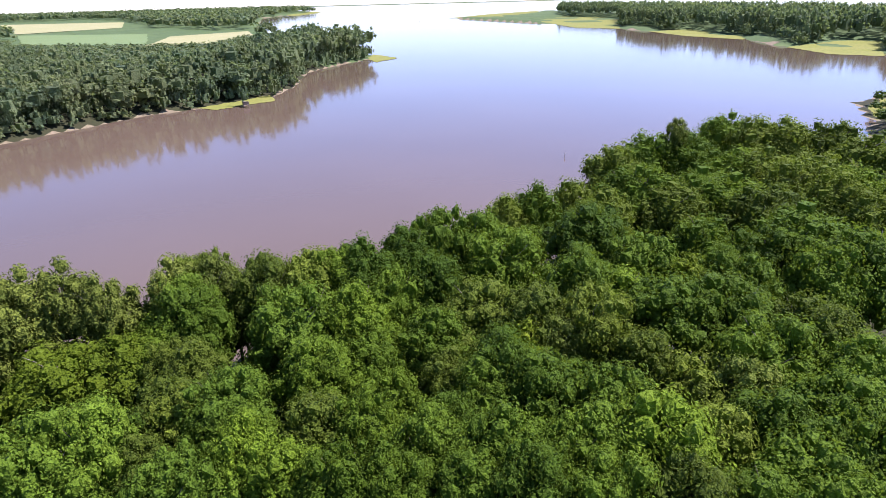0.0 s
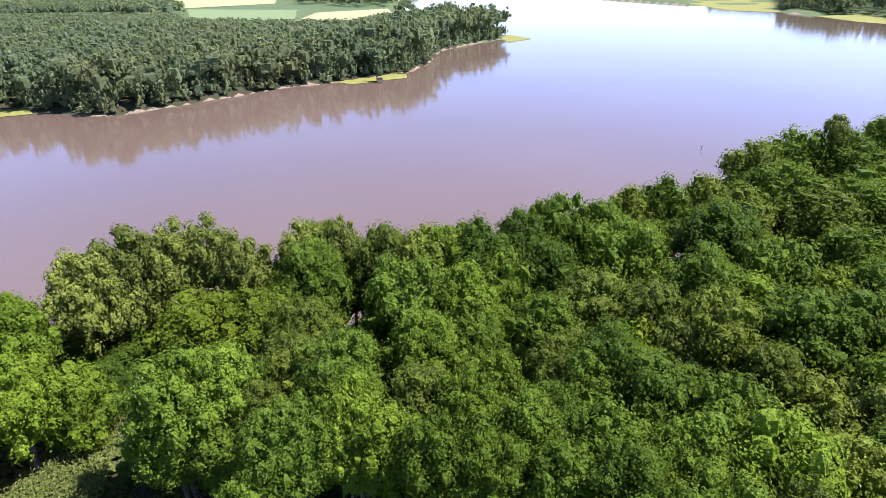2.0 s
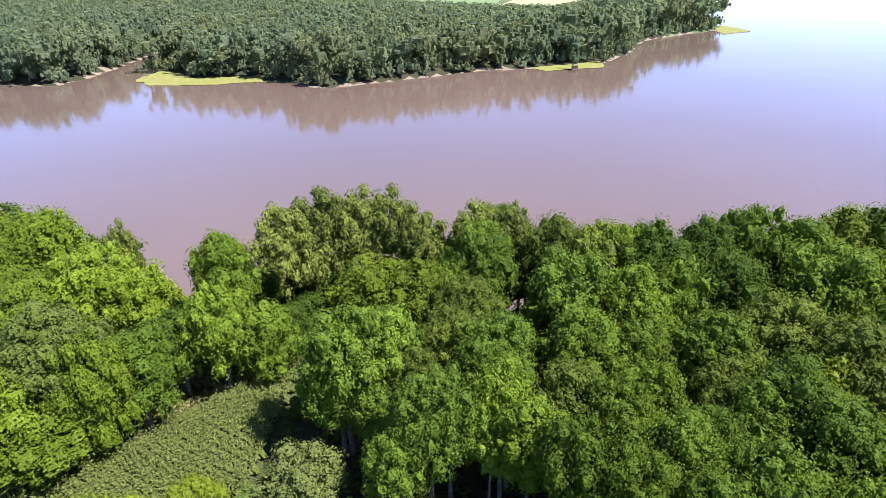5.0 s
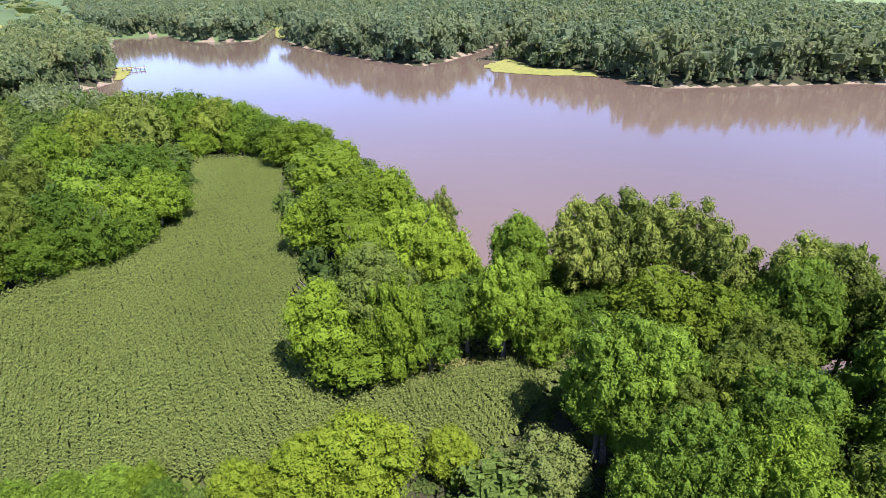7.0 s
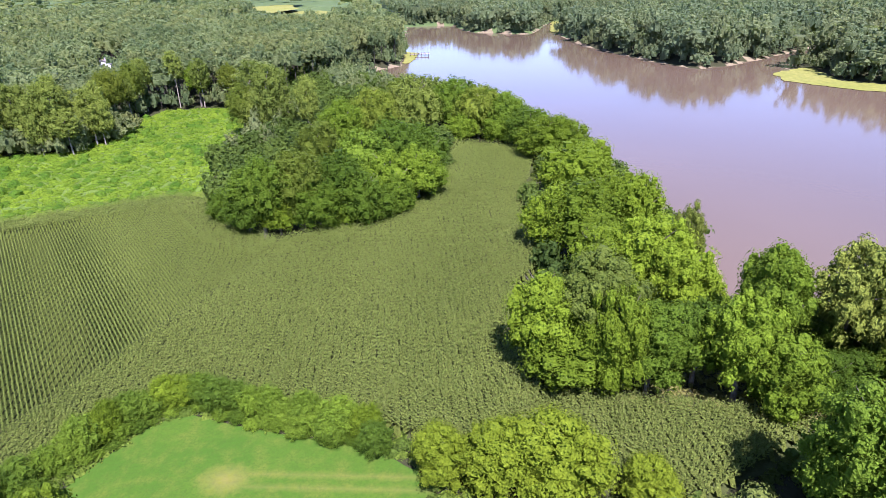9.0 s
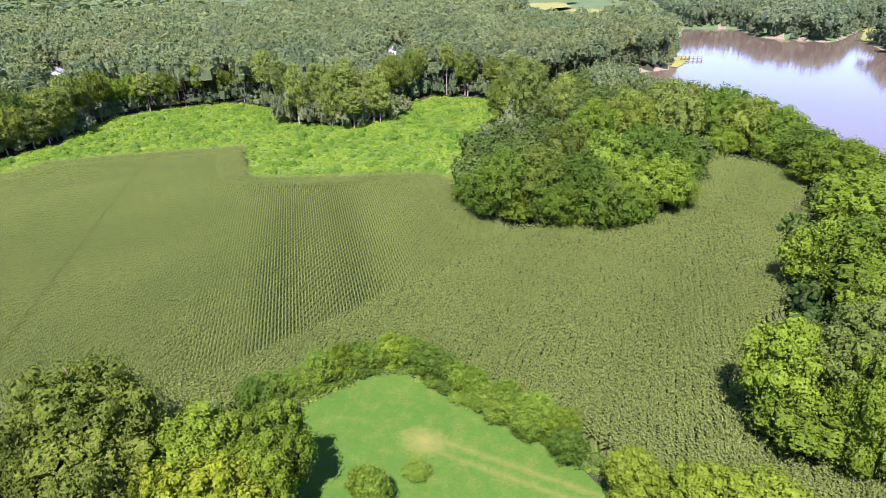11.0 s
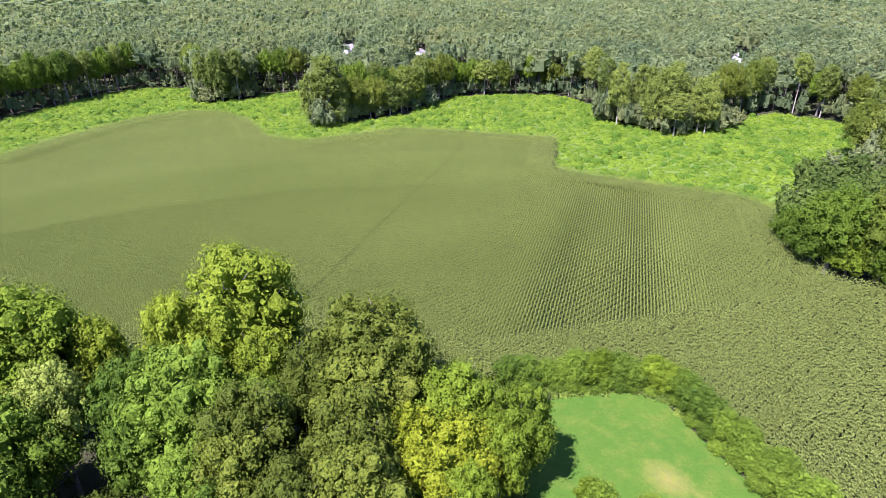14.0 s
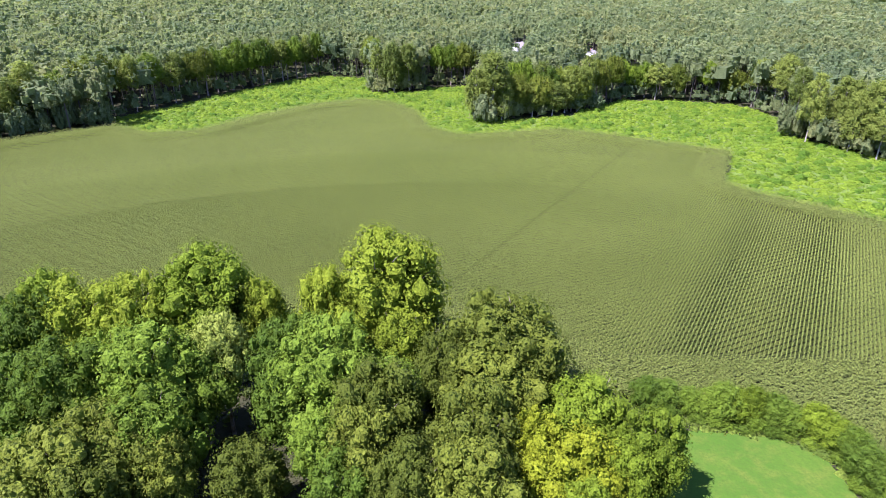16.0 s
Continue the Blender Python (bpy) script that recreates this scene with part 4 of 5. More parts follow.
wood("bank_trees", ((-68.5, 14.9), (-76.0, 22.3), (-88.2, 19.4), (-106.5, 24.3), (-127.2, 30.6), (-159, 32), (-157, 42), (-114.3, 48.8), (-80.9, 48.1), (-73.3, 41.5), (-63.7, 37.3), (-57.1, 44.1), (-41.9, 61.7), (-38.9, 40.2), (-44.8, 22.8)), 3.4, (4, 7), 110, 0.15, UNDERWOOD,
     "green bank trees and undergrowth along the river", 103, radius=(1.8, 2.8), avoid=OPEN, clear=0.8, base_at=0.02)
wood("south_wood", ((-25.2, -11.7), (-25.7, -24.7), (-33.1, -37.1), (-23.6, -56.3), (2.7, -62.7), (33.0, -60.7), (78.5, -77.0), (25.6, -49.0), (59.6, 8.4), (-0.2, -0.6), (-20.1, 1.3)), 6.0, (5, 8), 150, 0.12, UNDERWOOD,
     "green understorey trees beneath the oaks", 104, avoid=OPEN + (((-6.2, -51.1), (-4.9, -58.4), (4.9, -56.3), (5.8, -49.2)),), clear=1.5, base_at=0.1)
FOREST_WORDS = "wide forest of mixed green trees to the horizon"
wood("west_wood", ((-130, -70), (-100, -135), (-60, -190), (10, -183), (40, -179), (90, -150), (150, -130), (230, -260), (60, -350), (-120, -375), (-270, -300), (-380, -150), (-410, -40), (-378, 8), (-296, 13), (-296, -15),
                   (-265, -18), (-208, -36), (-190, -45)), 5.6, (14.5, 19), 140, 0.095, WOODS_HAZY,
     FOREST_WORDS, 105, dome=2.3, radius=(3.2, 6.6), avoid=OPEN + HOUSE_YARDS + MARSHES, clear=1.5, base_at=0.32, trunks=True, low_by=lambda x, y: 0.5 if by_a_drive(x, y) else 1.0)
wood("middle_forest", ((230, -260), (60, -350), (-120, -375), (-270, -300), (-380, -150), (-410, -40), (-378, 8), (-440, 0), (-560, -20), (-720, -20), (-640, -400), (-360, -640), (-40, -720), (300, -620), (380, -320)), 8.8, (14.5, 20), 80, 0.105, WOODS_HAZY,
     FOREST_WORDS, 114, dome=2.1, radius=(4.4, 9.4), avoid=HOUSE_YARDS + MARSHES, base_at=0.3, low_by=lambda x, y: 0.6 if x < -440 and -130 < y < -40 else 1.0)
wood("distant_forest", ((380, -320), (300, -620), (-40, -720), (-360, -640), (-640, -400), (-720, -20), (-1700, -120), (-2500, -300), (-1900, -1900), (-300, -2600), (900, -2400), (1500, -1000)), 62.0, (14, 22), 40, 0.13, WOODS_HAZY,
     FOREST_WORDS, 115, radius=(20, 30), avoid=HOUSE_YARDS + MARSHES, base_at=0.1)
wood("bank_bushes", ((-384, 12), (-296, 16), (-288, -10), (-262, -18), (-225, 2), (-205, 16), (-200, -10), (-240, -36), (-310, -30), (-384, -12)), 4.2, (4, 10), 60, 0.13, WOODS_HAZY,
     "bushes and low trees on the wooded bank", 116, radius=(2.0, 3.6), shore=0.4, base_at=0.0, avoid=OPEN, among=True)
wood("edge_saplings", CLEARING_BACK + ((-150, -15), (-215, -30), (-215, -80), (-190, -150), (-145, -180), (-120, -225), (-70, -275), (-10, -240), (30, -200)), 3.6, (3, 9), 50, 0.13, WOODS_HAZY,
     "young trees and bushes along the forest edge", 112, radius=(1.5, 2.8), avoid=OPEN, clear=0.3, base_at=0.0, beside=BRUSH_EDGE, among=True)
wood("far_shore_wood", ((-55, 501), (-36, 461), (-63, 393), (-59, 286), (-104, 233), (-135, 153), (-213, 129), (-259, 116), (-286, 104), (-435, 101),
                        (-460, 43), (-564, 3), (-985, -19), (-981, 382), (-748, 829), (-421, 641), (-202, 599), (-270, 855), (-136, 663), (-97, 541)), 7.4, (14, 20), 90, 0.11, WOODS_FAR_HAZY,
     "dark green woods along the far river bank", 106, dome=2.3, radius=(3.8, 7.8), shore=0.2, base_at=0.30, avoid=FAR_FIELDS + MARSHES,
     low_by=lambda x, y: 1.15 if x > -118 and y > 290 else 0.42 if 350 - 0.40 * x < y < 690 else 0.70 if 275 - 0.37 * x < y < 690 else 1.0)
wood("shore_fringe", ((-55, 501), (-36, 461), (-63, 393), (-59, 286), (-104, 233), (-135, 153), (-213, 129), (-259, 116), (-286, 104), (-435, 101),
                      (-460, 43), (-564, 3), (-677, 62), (-672, 207), (-413, 276), (-286, 300), (-189, 348), (-139, 487), (-93, 515)), 4.6, (5, 10), 26, 0.17, WOODS_FAR_HAZY,
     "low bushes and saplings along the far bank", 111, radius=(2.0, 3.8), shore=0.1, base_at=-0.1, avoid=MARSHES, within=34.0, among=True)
wood("far_fields_wood", ((-279, 888), (-488, 1073), (-805, 1615), (-1002, 1801), (-1213, 1623), (-1799, 1876), (-1339, 2229), (-674, 2511), (-570, 2415), (-422, 2250), (-495, 1950), (-322, 1198)), 25.0, (16, 24), 30, 0.2, WOODS_FAR_HAZY,
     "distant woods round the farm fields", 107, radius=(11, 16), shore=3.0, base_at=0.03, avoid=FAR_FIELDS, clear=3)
wood("field_hedge", ((-1813, 1776), (-1082, 1528), (-693, 1033), (-435, 703), (-440, 663), (-748, 829), (-981, 382), (-1951, 959)), 27.0, (13, 18), 30, 0.2, WOODS_FAR_HAZY,
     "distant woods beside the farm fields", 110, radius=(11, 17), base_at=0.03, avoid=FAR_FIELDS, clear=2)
wood("point_wood", ((222, 879), (243, 778), (262, 662), (298, 579), (287, 501), (307, 431), (394, 335), (484, 453), (476, 771), (400, 1108), (277, 1474), (234, 1280)), 8.5, (18, 25), 60, 0.15, WOODS_FAR_HAZY,
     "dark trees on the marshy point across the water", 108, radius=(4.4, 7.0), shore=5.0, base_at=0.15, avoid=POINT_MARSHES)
wood("point_bushes", ((207, 886), (240, 752), (260, 646), (291, 580), (273, 491), (301, 424), (391, 323), (402, 343), (322, 452), (299, 508), (312, 586), (276, 678), (250, 831), (254, 1270)), 5.4, (6, 12), 30, 0.18, WOODS_FAR_HAZY,
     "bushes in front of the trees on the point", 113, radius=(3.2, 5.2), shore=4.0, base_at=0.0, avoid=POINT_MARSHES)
wood("east_wood", ((132, 56), (188, 246), (286, 246), (314, 146), (193, 17), (26.3, -46.8), (59.6, 8.4)), 9.0, (12, 16), 20, 0.16, WOODS_HAZY, "green woods along the near bank", 109, radius=(4, 6), avoid=OPEN)


spot = random.Random(12)
for cx, cy, wide_x, wide_y, many in ((-153, -91, 6, 12, 9), (-163, -79, 7, 4, 5), (-86, -153, 3.5, 3, 3), (-77, -211, 8, 3, 5), (-160, -31, 5, 6, 4), (-112, -155, 14, 4, 6)):
    for _ in range(many):
        plant("poplar", cx + spot.uniform(-wide_x, wide_x), cy + spot.uniform(-wide_y, wide_y), spot.uniform(14, 21), spot.uniform(3.4, 5.4), "tall trees at the clearing")


for i, (cx, cy, wx, wy) in enumerate(((-154, -91, 7, 14), (-165, -78, 9, 5), (-86, -153, 5, 5), (-160, -31, 7, 8), (-112, -155, 16, 6), (-77, -210, 9, 5))):
    wood("saplings", ((cx - wx, cy - wy), (cx + wx, cy - wy), (cx + wx, cy + wy), (cx - wx, cy + wy)), 3.0, (4, 10), 60, 0.15, WOODS_HAZY,
         "leafy saplings and bushes below the tall trees", 120 + i, radius=(1.7, 3.0), base_at=0.0, avoid=(CORN_EDGE,), clear=1.5, among=True)
wood("saplings", ((12, -200), (16, -186), (40, -178), (84, -150), (90, -158), (42, -190), (14, -206)), 3.4, (5, 12), 60, 0.15, WOODS_HAZY,
     "dark young trees along the forest edge", 131, radius=(1.4, 2.4), base_at=0.0, avoid=(CORN_EDGE, BRUSH_EDGE), clear=0.6, among=True)
for kind, tx, ty, high, wide in (("dark", -29.4, 51.9, 13.7, 3.4), ("olive", -32.8, 54.6, 12.7, 3.2), ("dark", -26.2, 54.6, 13.7, 3.2), ("mid", -23.0, 56.2, 13.7, 3.2)):
    plant(kind, tx, ty, high, wide, "undergrowth below the pines")


# ---- maize ----
ROW_WAY = 212.6      # degrees: the way of the maize rows in the wide part of the field


def maize():
    """Rows 0.41 m apart of plants with arching leaves and a tassel; the outer rows follow the field's edge."""
    rng = np.random.default_rng(7)
    gap, turn = 0.41, 6.0
    places, ways, tight = [], [], []

    def thinned(p, k):
        """Every plant nearby, fewer of them farther off, where the leaves are drawn longer."""
        d = np.hypot(p[:, 0], p[:, 1])
        return (d < 82) | ((d < 135) & (k % 2 == 0)) | ((d < 215) & (k % 3 == 0))

    def rows(angle, keep, loose, step, snug):
        d = np.array((math.cos(angle), math.sin(angle)))
        n = np.array((-d[1], d[0]))
        mid = np.array((-45.0, -75.0))
        u, v = np.meshgrid(np.arange(-150, 150, step), np.arange(-150, 150, gap))
        count = np.tile(np.arange(u.shape[1]), u.shape[0])
        p = mid + u.ravel()[:, None] * d + v.ravel()[:, None] * n
        ok = keep(p) & thinned(p, count)
        p = p[ok]
        inside = distance_inside(p[:, 0], p[:, 1], CORN_EDGE)
        corner = np.min([np.hypot(p[:, 0] - cx, p[:, 1] - cy) for cx, cy in CORN_EDGE], 0)
        p = p[(inside > turn) | ((inside > 0.3) & (corner - inside < 0.03))]
        places.append(p + rng.normal(scale=loose, size=p.shape))
        ways.append(np.repeat(n[None], len(p), 0))
        tight.append(np.full(len(p), snug))

    def south(p):
        return (p[:, 1] + 35.1) + 0.49 * (p[:, 0] + 49.6) < 0
    rows(math.radians(ROW_WAY), south, 0.020, 0.28, 0.12)
    rows(math.radians(169.6), lambda p: ~south(p), 0.15, 0.33, 1.0)
    n = len(CORN_EDGE)
    for i in range(n):
        a, b = np.array(CORN_EDGE[i], float), np.array(CORN_EDGE[(i + 1) % n], float)
        d = (b - a) / np.linalg.norm(b - a)
        nor = np.array((-d[1], d[0]))
        for side in (1, -1):
            for k in range(15):
                off = 0.35 + gap * k
                u = np.arange(-off, np.linalg.norm(b - a) + off, 0.40)
                p = a + u[:, None] * d + side * nor * off
                ok = thinned(p, np.arange(len(p)))
                p = p[ok]
                inside = distance_inside(p[:, 0], p[:, 1], CORN_EDGE)
                p = p[np.abs(inside - off) < 0.05]
                places.append(p + rng.normal(scale=0.08, size=p.shape))
                ways.append(np.repeat(nor[None], len(p), 0))
                tight.append(np.full(len(p), 0.9))
    p, w, snug = np.concatenate(places), np.concatenate(ways), np.concatenate(tight)
    lane = (p[:, 0] + 57.5) * math.sin(radians(ROW_WAY)) - (p[:, 1] + 79.8) * math.cos(radians(ROW_WAY))
    ok = (rng.uniform(size=len(p)) > 0.03) & ((np.abs(lane) > 0.2) | (p[:, 0] < -104))
    p, w, snug = p[ok], w[ok], snug[ok]
    m = len(p)
    tall = 2.25 + 0.05 * np.sin(p[:, 0] * 0.09 + 2 * np.sin(p[:, 1] * 0.05)) + rng.normal(scale=0.08, size=m)
    patch = 0.5 + 0.12 * np.sin(p[:, 0] * 0.13 + 1.7 * np.sin(p[:, 1] * 0.071)) + 0.10 * np.sin(p[:, 1] * 0.31 + p[:, 0] * 0.05)
    along = np.stack([-w[:, 1], w[:, 0]], 1)
    off = np.hypot(p[:, 0], p[:, 1])
    longer = np.where(off < 82, 1.0, np.where(off < 135, 1.45, 1.9))
    vs, tones, index = [], [], []
    for leaf in range(5):
        some = (off < 82) if leaf > 3 else np.ones(m, bool)
        k = some.sum()
        turn_to = rng.normal(scale=0.75, size=k) * np.where(snug[some] > 0.5, 1.0, 0.5)
        out = along[some] * (np.cos(turn_to) * (1 if leaf % 2 else -1))[:, None] + w[some] * (np.sin(turn_to) * snug[some])[:, None]
        side = np.stack([-out[:, 1], out[:, 0]], 1)
        size = rng.uniform(0.28, 0.46, k) * longer[some]
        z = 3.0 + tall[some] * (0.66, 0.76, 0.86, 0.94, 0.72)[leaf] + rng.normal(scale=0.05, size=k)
        wide = (rng.uniform(0.045, 0.07, k) * np.where(off[some] < 82, 1.0, 1.25) * np.where(snug[some] > 0.5, 1.5, 0.8))[:, None]
        here = p[some]

        def point(f, s, dz):
            q = here + out * (size * f)[:, None] + side * wide * s
            return np.column_stack([q, z + dz * np.minimum(size, 0.5)])
        vs.append(np.stack([point(0.0, 0, -0.05), point(0.5, -1, 0.36), point(1.0, 0, 0.20), point(0.5, 1, 0.36)], 1))
        # row leaves toned darker low down: older leaves, plus row shade put into colour
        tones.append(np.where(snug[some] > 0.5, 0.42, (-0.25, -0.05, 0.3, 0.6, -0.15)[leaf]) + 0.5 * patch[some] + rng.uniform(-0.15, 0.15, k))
        index.append(np.zeros(k, int))
    tip = np.column_stack([p, 3.0 + tall])[off < 110]
    k = len(tip)
    lean = rng.normal(scale=0.06, size=(k, 3)) * (1, 1, 0)
    vs.append(np.stack([tip, tip + lean + (0.035, 0.02, 0.22), tip + lean * 2 + (0, 0, 0.38), tip + lean - (0.035, 0.02, -0.22)], 1))
    tones.append(rng.uniform(0, 1, k))
    index.append(np.ones(k, int))
    v = np.concatenate(vs).reshape(-1, 3)
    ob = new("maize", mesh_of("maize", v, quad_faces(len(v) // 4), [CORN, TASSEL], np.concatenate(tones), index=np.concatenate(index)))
    return tagged(ob, "tall green maize in close straight rows with tassels", "maize", kind="stuff")


field = maize()
def leaf_floor(cell):
    """A floor of low leaves under the maize tops that slopes down to the soil at the field's edge."""
    lx, ly = np.meshgrid(np.arange(-145, 84, cell), np.arange(-194, 42, cell))
    ok = distance_inside(lx.ravel(), ly.ravel(), CORN_EDGE) > 0.3
    lx, ly = lx.ravel()[ok], ly.ravel()[ok]
    p = np.stack([np.stack([lx + i * cell / 2, ly + j * cell / 2], 1) for i, j in ((-1.0, -1.6), (0.8, -1.3), (0.7, 0.1), (-1.2, 0.0))], 1).reshape(-1, 2)
    inside = distance_inside(p[:, 0], p[:, 1], CORN_EDGE)
    open_rows = np.clip(-((p[:, 1] + 35.1) + 0.49 * (p[:, 0] + 49.6)) / 3.0, 0.0, 1.0) * np.clip((inside - 5.0) / 2.0, 0.0, 1.0)
    full = 4.75 - 1.25 * open_rows
    rise = np.clip(inside / 1.1, 0.0, 1.0)
    return np.column_stack([p, 3.07 + (full - 3.07) * rise])


squares = leaf_floor(0.8)
low = new("low_leaves", mesh_of("low_leaves", squares, quad_faces(len(squares) // 4), [CORN_LOW]))
low.parent = field
tagged(low, kind="stuff")


# ---- overgrown clearing ----
def weeds(name, outline, space, size, seed, mat, label, tones=(0.35, 0.95), dark=0.08, leaf=0.15, band=None, avoid=(), among=1.0):
    """Low leafy mounds over a stretch of ground, each a rough heap with loose sprays on it."""
    rng = np.random.default_rng(seed)
    xs, ys = zip(*outline)
    wide = band or 0.0
    px, py = np.meshgrid(np.arange(min(xs) - wide, max(xs) + wide, space), np.arange(min(ys) - wide, max(ys) + wide, space))
    px, py = px.ravel() + rng.uniform(-0.5, 0.5, px.size) * space, py.ravel() + rng.uniform(-0.5, 0.5, py.size) * space
    inside = distance_inside(px, py, outline)
    ok = (inside > -band) & (inside < -0.2) if band else inside > 0.2
    for other in avoid:
        ok &= distance_inside(px, py, other) < -0.4
    ok &= (inland(px, py) > 0.6) & (rng.uniform(size=px.size) < among)
    px, py = px[ok], py[ok]
    pz = ground_height(px, py) + 0.05
    shapes = [ball(rng, 1.0, 0.24, 2) for _ in range(6)]
    vs, fs, tone, base = [], [], [], 0
    for x, y, z in zip(px, py, pz):
        big = rng.uniform() < dark
        r = rng.uniform(*size) * (1.35 if big else 1.0)
        bv, bf = shapes[rng.integers(6)]
        turn, flat = rng.uniform(0, 6.28), rng.uniform(0.45, 0.8) * (1.4 if big else 1.0)
        ca, sa = math.cos(turn), math.sin(turn)
        rr = r * 0.62
        heap = np.stack([x + rr * (bv[:, 0] * ca - bv[:, 1] * sa), y + rr * (bv[:, 0] * sa + bv[:, 1] * ca), z + rr * flat * (bv[:, 2] * 0.8 + 0.1)], 1)
        k = 30 if big else 20
        spray = cards_on(rng, np.array([[x, y, z + r * flat * 0.1]]), np.array([r]), k, leaf, flat=flat * 0.85, up=0.9)
        spray[:, 2] = np.maximum(spray[:, 2], z)
        vs += [heap, spray]
        fs += [bf + base, quad_faces(k) + base + len(heap)]
        base += len(heap) + len(spray)
        patch = 0.5 + 0.5 * math.sin(x * 0.17 + 2 * math.sin(y * 0.09)) * math.cos(y * 0.21)
        t = tones[0] + (tones[1] - tones[0]) * (0.55 * patch + 0.45 * rng.uniform())
        tone.append(np.full(len(bf) + k, t * 0.25 if big else t))
    ob = new(name, mesh_of(name, np.concatenate(vs), np.concatenate(fs), [mat], np.concatenate(tone), smooth=False))
    return tagged(ob, label, "undergrowth", kind="stuff")


weeds("brush", BRUSH_EDGE, 1.6, (0.8, 1.7), 8, BRUSH, "bright green weeds and bushes overgrowing the clearing", tones=(0.25, 0.8), dark=0.12, leaf=0.17)
weeds("dry_grass", ((-37.1, 34.9), (-40.2, 44.4), (-49.8, 33.4), (-51.6, 23.6), (-55.7, 14.6), (-48.7, 11.8), (-44.7, 19.6), (-41.9, 30.5)), 0.8, (0.4, 0.8), 14, STRAW, "dry yellowish grass beside the maize", dark=0.0, leaf=0.12, avoid=(CORN_EDGE,))
weeds("hedge_weeds", LAWN_EDGE, 0.8, (0.5, 1.1), 15, HEDGE_LOW, "low weeds growing along the hedge", band=2.6, leaf=0.14)
weeds("maize_verge", CORN_EDGE, 1.0, (0.5, 1.0), 16, UNDER, "green weeds along the edge of the maize", band=2.0, leaf=0.14, avoid=(LAWN_EDGE, BRUSH_EDGE), tones=(0.3, 1.0))
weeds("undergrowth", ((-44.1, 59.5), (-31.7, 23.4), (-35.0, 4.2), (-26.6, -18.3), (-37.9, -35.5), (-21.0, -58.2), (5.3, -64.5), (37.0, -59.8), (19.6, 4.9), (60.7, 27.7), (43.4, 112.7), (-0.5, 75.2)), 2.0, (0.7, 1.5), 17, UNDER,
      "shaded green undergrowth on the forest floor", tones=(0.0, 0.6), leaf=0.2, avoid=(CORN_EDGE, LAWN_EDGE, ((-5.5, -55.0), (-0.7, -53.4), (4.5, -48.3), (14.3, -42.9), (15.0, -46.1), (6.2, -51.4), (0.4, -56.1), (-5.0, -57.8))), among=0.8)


# ---- hedge round the lawn ----
def shrub(x, y, high, radius, label, group="", leaf=None):
    ob = tagged(new("shrub"), label, "shrub", group)
    ob.location = (x, y, 3.0)
    stem = new("stem", tree_rng.choice(TRUNKS))
    stem.parent = ob
    stem.scale = (high * 0.8, high * 0.8, high * 0.8)
    crown = new("foliage", tree_rng.choice(COARSE_CROWNS))
    crown.parent = ob
    lift = high * 0.5 / max(v.co.z for v in crown.data.vertices)
    crown.location = (0, 0, high * 0.5)
    crown.scale = (radius, radius * tree_rng.uniform(0.85, 1.15), lift * 1.02)
    crown.rotation_euler = (0, 0, tree_rng.uniform(0, 6.28))
    crown.material_slots[0].link = 'OBJECT'
    crown.material_slots[0].material = leaf or HEDGE
    return ob


HEDGE_LINE = ((-42.6, -3.6), (-43.2, -6.6), (-44.4, -9.6), (-45.6, -12.4), (-47.0, -15.6), (-48.4, -18.8), (-49.6, -21.4), (-49.6, -23.8), (-47.6, -26.0), (-45.4, -28.2), (-43.0, -30.2), (-40.2, -32.2), (-37.6, -34.2))
spot = random.Random(9)
for (ax, ay), (bx, by) in zip(HEDGE_LINE, HEDGE_LINE[1:]):
    for j in range(2):
        u = (j + spot.uniform(0.1, 0.9)) / 2
        mx, my = ax + (bx - ax) * u, ay + (by - ay) * u
        inward = (Vector((-38.0, -16.0)) - Vector((mx, my))).normalized() * spot.uniform(0.9, 1.5)
        shrub(mx + inward.x, my + inward.y, spot.uniform(0.9, 1.9), spot.uniform(0.7, 1.1), "low leafy shrub at the foot of the hedge", "hedge round the lawn", spot.choice((HEDGE, LEAF["fresh"])))
        shrub(ax + (bx - ax) * u + spot.uniform(-0.3, 0.3), ay + (by - ay) * u + spot.uniform(-0.3, 0.3), spot.uniform(3.0, 4.8), spot.uniform(1.4, 2.2),
              "green leafy shrub in the hedge round the lawn", "hedge round the lawn", spot.choice((HEDGE, LEAF["fresh"], LEAF["bright"])))
shrub(-42.8, -7.2, 4.0, 1.9, "round green shrub between lawn and maize", "hedge round the lawn")
shrub(-40.6, -3.5, 3.8, 1.8, "round green shrub between lawn and maize", "hedge round the lawn")
shrub(-35.0, -15.4, 1.3, 1.3, "low grassy bush on the open lawn")
shrub(-30.8, -17.4, 4.6, 1.5, "small leafy tree at the edge of the lawn", leaf=LEAF["fresh"])
shrub(-31.4, -18.9, 3.4, 1.1, "small leafy tree at the edge of the lawn", leaf=LEAF["bright"])


# ---- things by the water and in the woods ----
def part(name, bm, mat, parent, label=""):
    me = bpy.data.meshes.new(name)
    bm.to_mesh(me)
    bm.free()
    me.materials.append(mat)
    ob = new(name, me)
    ob.parent = parent
    return tagged(ob, label) if label else ob


def box(sx, sy, sz, at=(0, 0, 0), edge=0.02):
    bm = bmesh.new()
    bmesh.ops.create_cube(bm, size=1.0, matrix=Matrix.Translation(at) @ Matrix.Diagonal((sx, sy, sz, 1)))
    if edge:
        bmesh.ops.bevel(bm, geom=bm.edges[:], offset=edge, segments=1, affect='EDGES')
    return bm


